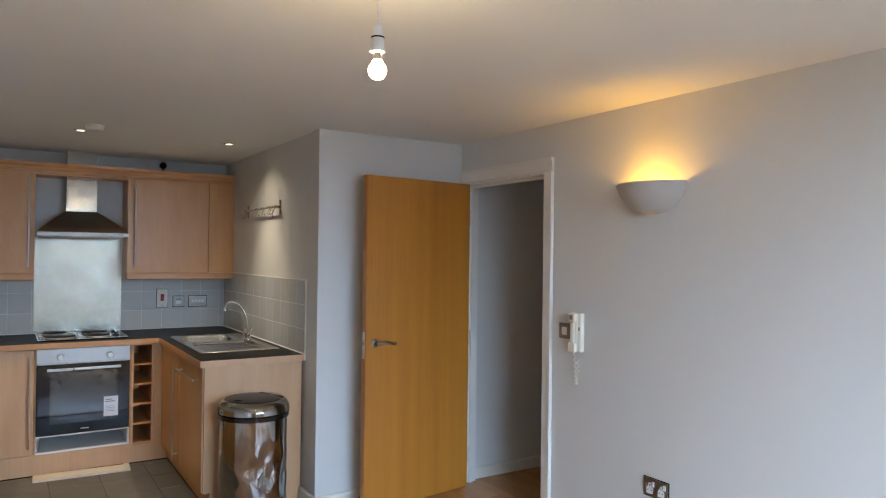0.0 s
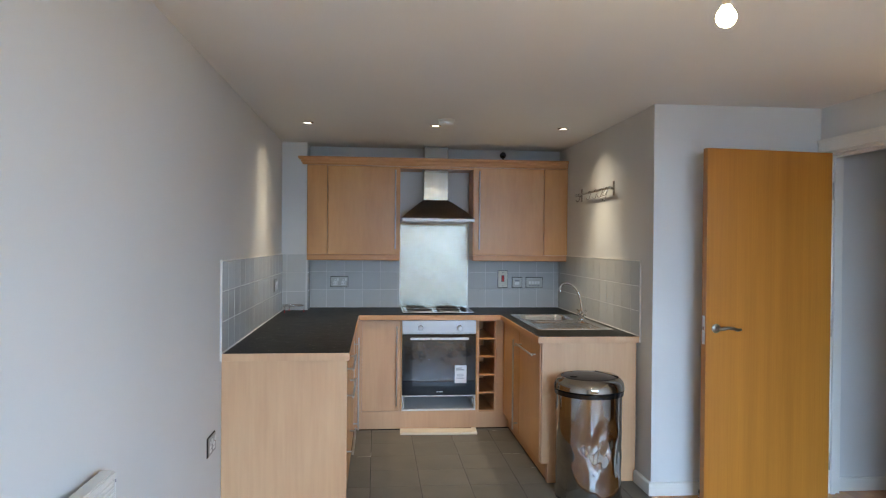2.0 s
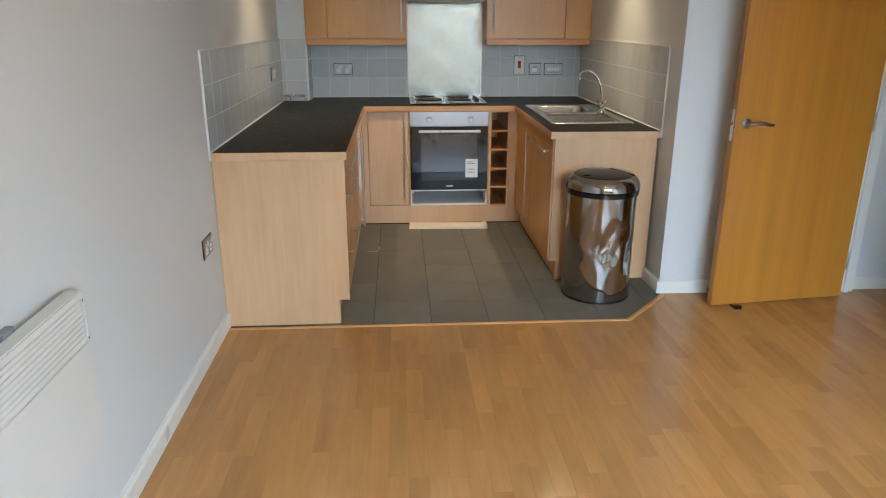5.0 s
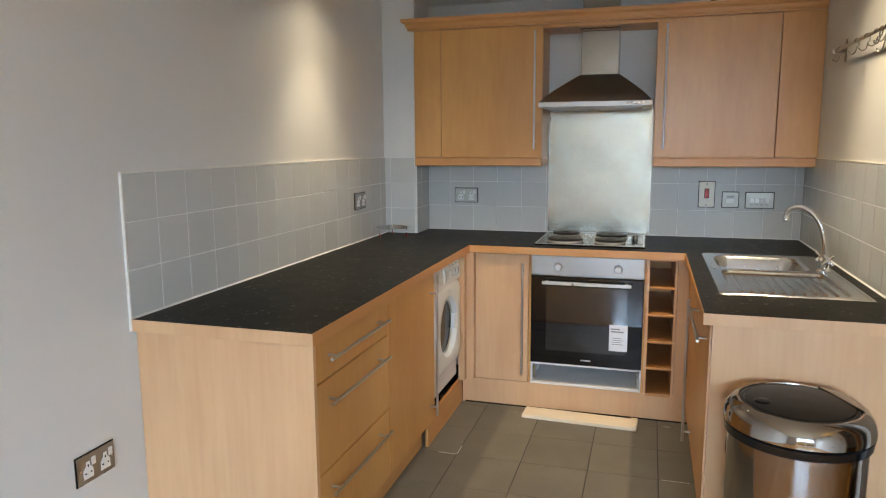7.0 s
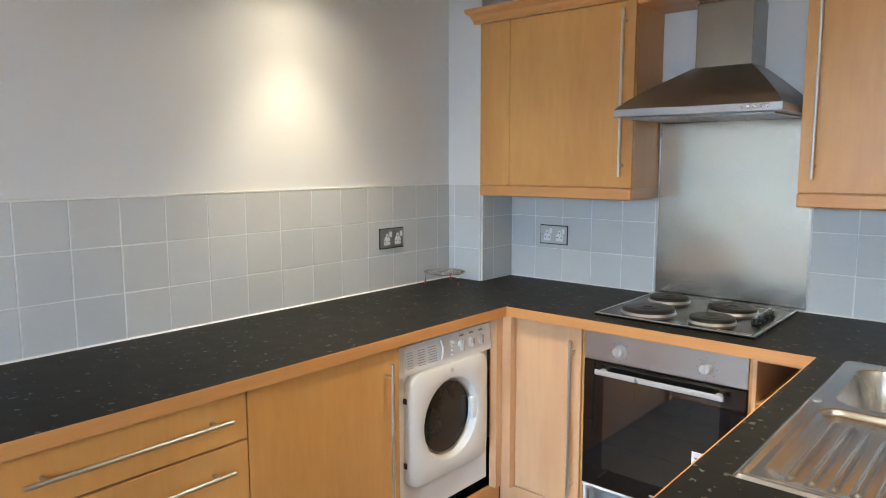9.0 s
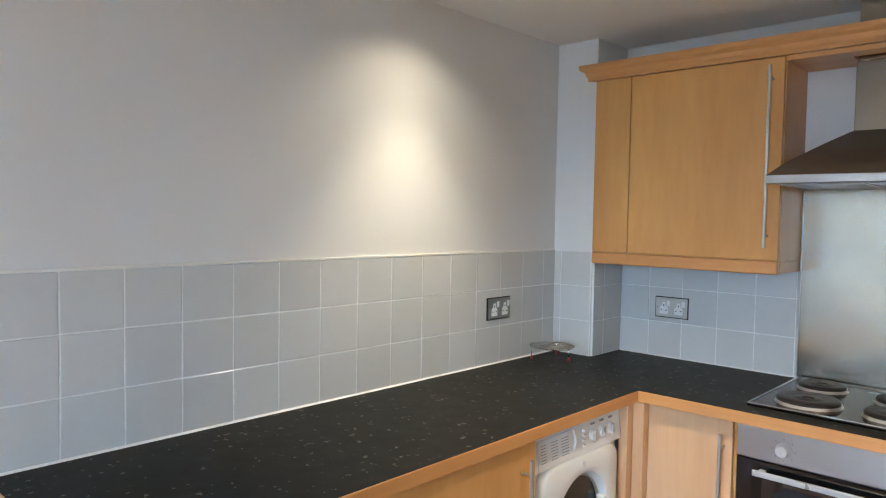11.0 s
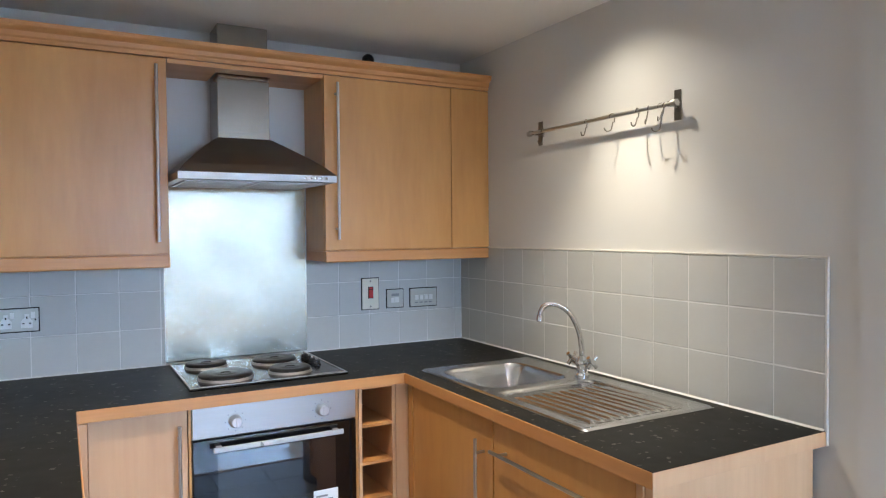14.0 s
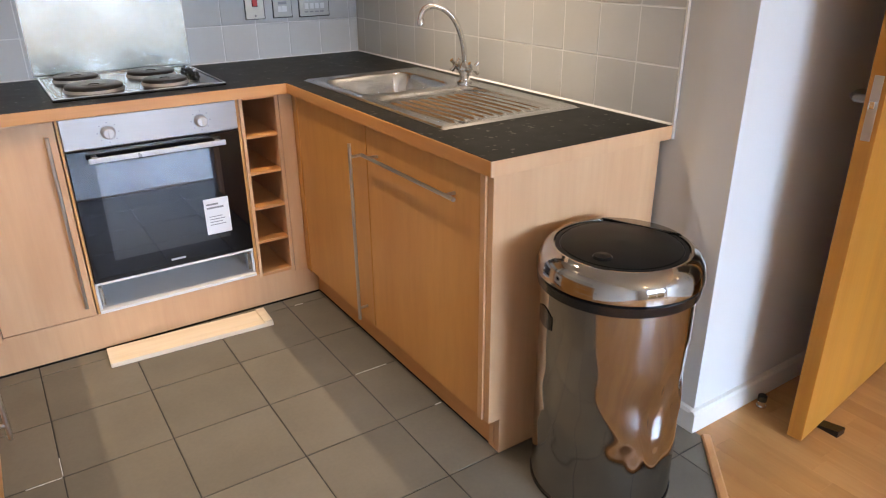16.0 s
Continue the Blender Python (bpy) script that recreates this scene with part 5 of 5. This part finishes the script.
# ---- floors ----
structure("floor_base", box(B(), -0.12, XR + 2.1, YB - 0.12, 0.12, -0.15, -0.0045), SUBFLOOR, "timber-coloured base under the laminate", "floor")


def clipped(poly, nx, ny, c):
    """The part of a convex outline where nx*x + ny*y <= c."""
    out = []
    for p, q in zip(poly, poly[1:] + poly[:1]):
        a, b = nx * p[0] + ny * p[1] - c, nx * q[0] + ny * q[1] - c
        if a <= 0:
            out.append(p)
        if a * b < 0:
            f = a / (a - b)
            out.append((p[0] + (q[0] - p[0]) * f, p[1] + (q[1] - p[1]) * f))
    return out


CUT0, CUT1 = Vector((2.095, -2.530)), Vector((W - 0.012, -2.196))
way = (CUT1 - CUT0).normalized()
CNX, CNY = way.y, -way.x
CC = CNX * CUT0.x + CNY * CUT0.y
bed = clipped([(0.003, -2.530), (W - 0.014, -2.530), (W - 0.014, -0.002), (0.003, -0.002)], CNX, CNY, CC)
kitchen_floor = structure("floor_kitchen", prism(B(), bed, "z", -0.0043, 0.0002), DARKGROUT, "brown-grey ceramic floor tiles with dark joints", "floor")


def chamfered(name, w, h, t, c, mat):
    """A tile: w by h, t thick, its face edges taken off by c. Face up."""
    mesh = bpy.data.meshes.new(name)
    v = [(x * w / 2, y * h / 2, 0) for x, y in ((-1, -1), (1, -1), (1, 1), (-1, 1))]
    v += [(x * w / 2, y * h / 2, t - c) for x, y in ((-1, -1), (1, -1), (1, 1), (-1, 1))]
    v += [(x * (w / 2 - c), y * (h / 2 - c), t) for x, y in ((-1, -1), (1, -1), (1, 1), (-1, 1))]
    f = [(8, 9, 10, 11)] + [(k, (k + 1) % 4, 4 + (k + 1) % 4, 4 + k) for k in range(4)] + [(4 + k, 4 + (k + 1) % 4, 8 + (k + 1) % 4, 8 + k) for k in range(4)] + [(3, 2, 1, 0)]
    mesh.from_pydata(v, [], f)
    mesh.materials.append(mat)
    return mesh


MESHES = {}


def piece(name, w, h, t, c, mat, m, parent):
    key = (name, round(w, 4), round(h, 4), t)
    if key not in MESHES:
        MESHES[key] = chamfered(name, w, h, t, c, mat)
    ob = new(name, MESHES[key])
    ob.parent = parent
    ob.matrix_basis = m
    return ob


gx = [0.4505 + 0.3045 * k for k in range(8)]
gy = [-2.515, -2.215, -1.912, -1.61, -1.307, -1.004, -0.702, -0.4]
jit = random.Random(4)
for i in range(len(gx) - 1):
    for j in range(len(gy) - 1):
        x0, x1, y0, y1 = gx[i] + 0.0020, min(gx[i + 1] - 0.0020, W - 0.016), gy[j] + 0.0020, gy[j + 1] - 0.0020
        if x1 - x0 < 0.02:
            continue
        tilt = pose((x0 + x1) / 2, (y0 + y1) / 2, 0.0, jit.uniform(-0.12, 0.12), jit.uniform(-0.12, 0.12), jit.uniform(-0.15, 0.15))
        corners = [(x0, y0), (x1, y0), (x1, y1), (x0, y1)]
        poly = clipped(corners, CNX, CNY, CC - 0.004)
        if len(poly) < 3:
            continue
        if len(poly) == 4 and poly == corners:
            piece("floor_tile", x1 - x0, y1 - y0, 0.0025, 0.0012, FLOORTILE, tilt, kitchen_floor)
        else:
            part("floor_tile", prism(B(), poly, "z", 0.0002, 0.0025), FLOORTILE, kitchen_floor)

# pale filler left in a few joints beside the plinths
bm = B()
for x0, x1, y0, y1 in ((1.678, 1.80, -1.3085, -1.3055), (1.815, 1.838, -1.612, -1.607), (0.66, 0.752, -1.3085, -1.306), (0.7535, 0.7555, -1.30, -1.21), (1.70, 1.735, -0.7035, -0.7005)):
    box(bm, x0, x1, y0, y1, 0.0003, 0.0021)
part("joint_filler", bm, GROUT, kitchen_floor, "pale filler left in the joints")

bm = prism(B(), [(-2.526, 0.0), (-2.526, 0.006), (-2.529, 0.008), (-2.536, 0.008), (-2.541, 0.005), (-2.541, 0.0)], "x", 0.02, 2.108)
structure("trim_floor_strip", bm, BEECH_X, "beech threshold strip between tiles and laminate", "trim")
length = (CUT1 - CUT0).length
bm = prism(B(), [(-0.014, 0.0), (-0.014, 0.006), (-0.008, 0.0095), (0.008, 0.0095), (0.014, 0.006), (0.014, 0.0)], "x", -0.004, length)
bmesh.ops.rotate(bm, verts=bm.verts[:], cent=(0, 0, 0), matrix=Matrix.Rotation(math.atan2(way.y, way.x), 3, "Z"))
bmesh.ops.translate(bm, verts=bm.verts[:], vec=(CUT0.x + 0.008, CUT0.y - 0.008, 0))
structure("trim_floor_strip_corner", bm, BEECH_X, "short diagonal beech threshold strip by the bin", "trim")

# laminate: staves in rows, the near ones single pieces, the far ones joined
laminate = structure("floor_laminate", box(B(), 0.0, XR + 1.99, YB, -2.542, -0.0044, -0.0016), SUBFLOOR, "honey-coloured wood laminate floor in short staves", "floor")
LENGTHS = (0.30, 0.36, 0.42, 0.50, 0.58)
SW = 0.0705
rng = random.Random(11)
far = B()
col = 0
x = 0.0
count = 0
while x < XR + 1.95:
    x1 = min(x + SW, XR + 1.98)
    inside = x1 <= XR + 0.12
    top = YS if x > 2.10 else -2.535
    bottom = YB if inside else -4.2
    y = bottom - rng.uniform(0, 0.4)
    while y < top:
        L = rng.choice(LENGTHS)
        y0, y1 = max(y, bottom), min(y + L, top)
        y += L
        if y1 - y0 < 0.01:
            continue
        xm, ym = (x + x1) / 2, (y0 + y1) / 2
        if CNX * xm + CNY * ym - CC < -0.05 and ym > -2.5:
            continue
        if ym > -4.45 and 0.0 < xm < 3.0 and abs(y1 - y0 - L) < 1e-6 and count < 300:
            piece("stave", x1 - x - 0.0003, L - 0.0003, 0.0016, 0.0003, STAVE, Matrix.Translation((xm, ym, -0.0016)), laminate)
            count += 1
        else:
            box(far, x + 0.00015, x1 - 0.00015, y0 + 0.00015, y1 - 0.00015, -0.0015, 0.0)
    x = x1
tagged(part("staves", far, STAVE, laminate), kind="stuff")

# ---- wall tiles ----
TP, TZ = 0.1545, 0.1545


def tiled(name, wall, u0, u1, anchor, plane, zs, label, skip=()):
    """Glazed tiles with white joints on a wall plane; u along the wall, joints at anchor + n pitches."""
    def at(u, z, out):
        if wall is LEFT_WALL:
            return (plane + out, u, z)
        if wall is RIGHT_WALL:
            return (plane - out, u, z)
        return (u, plane - out, z)
    bm = B()
    a, b = at(u0, zs[0], 0.0005), at(u1, zs[-1], 0.0080)
    box(bm, a[0], b[0], a[1], b[1], a[2], b[2])
    sheet = structure(name, bm, GROUT, label, "wall tiles")
    n = math.floor((u0 - anchor) / TP)
    wob = random.Random(name)
    while anchor + n * TP < u1:
        ua, ub = max(u0, anchor + n * TP), min(u1, anchor + (n + 1) * TP)
        n += 1
        if ub - ua < 0.012:
            continue
        for za, zb in zip(zs, zs[1:]):
            m = Matrix.Translation(at((ua + ub) / 2, (za + zb) / 2, 0.0062)) @ wall @ pose(0, 0, 0, wob.uniform(-0.25, 0.25), wob.uniform(-0.25, 0.25), 0)
            piece("tile", ub - ua - 0.0034, zb - za - 0.0034, 0.0030, 0.0014, TILE, m, sheet)
    return sheet


ZS = [WT + 0.001, 1.066, 1.2205, 1.375]
ZB = [WT + 0.001, 1.066, 1.2205, 1.3255]
tiled("wall_tiles_left", LEFT_WALL, YLE, -0.256, -2.203, 0.0, ZS, "grey glazed square tiles along the long counter")
tiled("wall_tiles_boxing", BACK_WALL, 0.010, 0.203, 0.045, -0.255, ZS, "grey glazed tiles on the boxed corner")
tiled("wall_tiles_boxing_side", LEFT_WALL, -0.254, -0.010, -0.165, 0.204, ZB, "grey glazed tiles on the side of the boxing")
tiled("wall_tiles_back_a", BACK_WALL, 0.215, 0.985, 0.3535, 0.0, ZB, "grey glazed tiles under the wall cupboard")
tiled("wall_tiles_back_b", BACK_WALL, 1.591, W - 0.010, 1.592, 0.0, ZB, "grey glazed tiles behind the switches")
tiled("wall_tiles_right", RIGHT_WALL, YRE, -0.011, YRE, W, ZS, "grey glazed tiles behind the sink")
bm = B()
box(bm, 0.0005, 0.0105, YLE - 0.006, YLE - 0.0005, WT - 0.04, 1.381, 0.001)
box(bm, 0.0005, 0.0105, YLE - 0.006, -0.2655, 1.3753, 1.381, 0.001)
structure("trim_tile_edge_left", bm, GLOSS, "white plastic edge trim of the wall tiles", "trim")
bm = B()
box(bm, W - 0.0105, W - 0.0005, YRE - 0.006, YRE - 0.0005, WT - 0.04, 1.381, 0.001)
box(bm, W - 0.0105, W - 0.0005, YRE - 0.006, -0.27, 1.3753, 1.381, 0.001)
structure("trim_tile_edge_right", bm, GLOSS, "white plastic edge trim of the wall tiles", "trim")
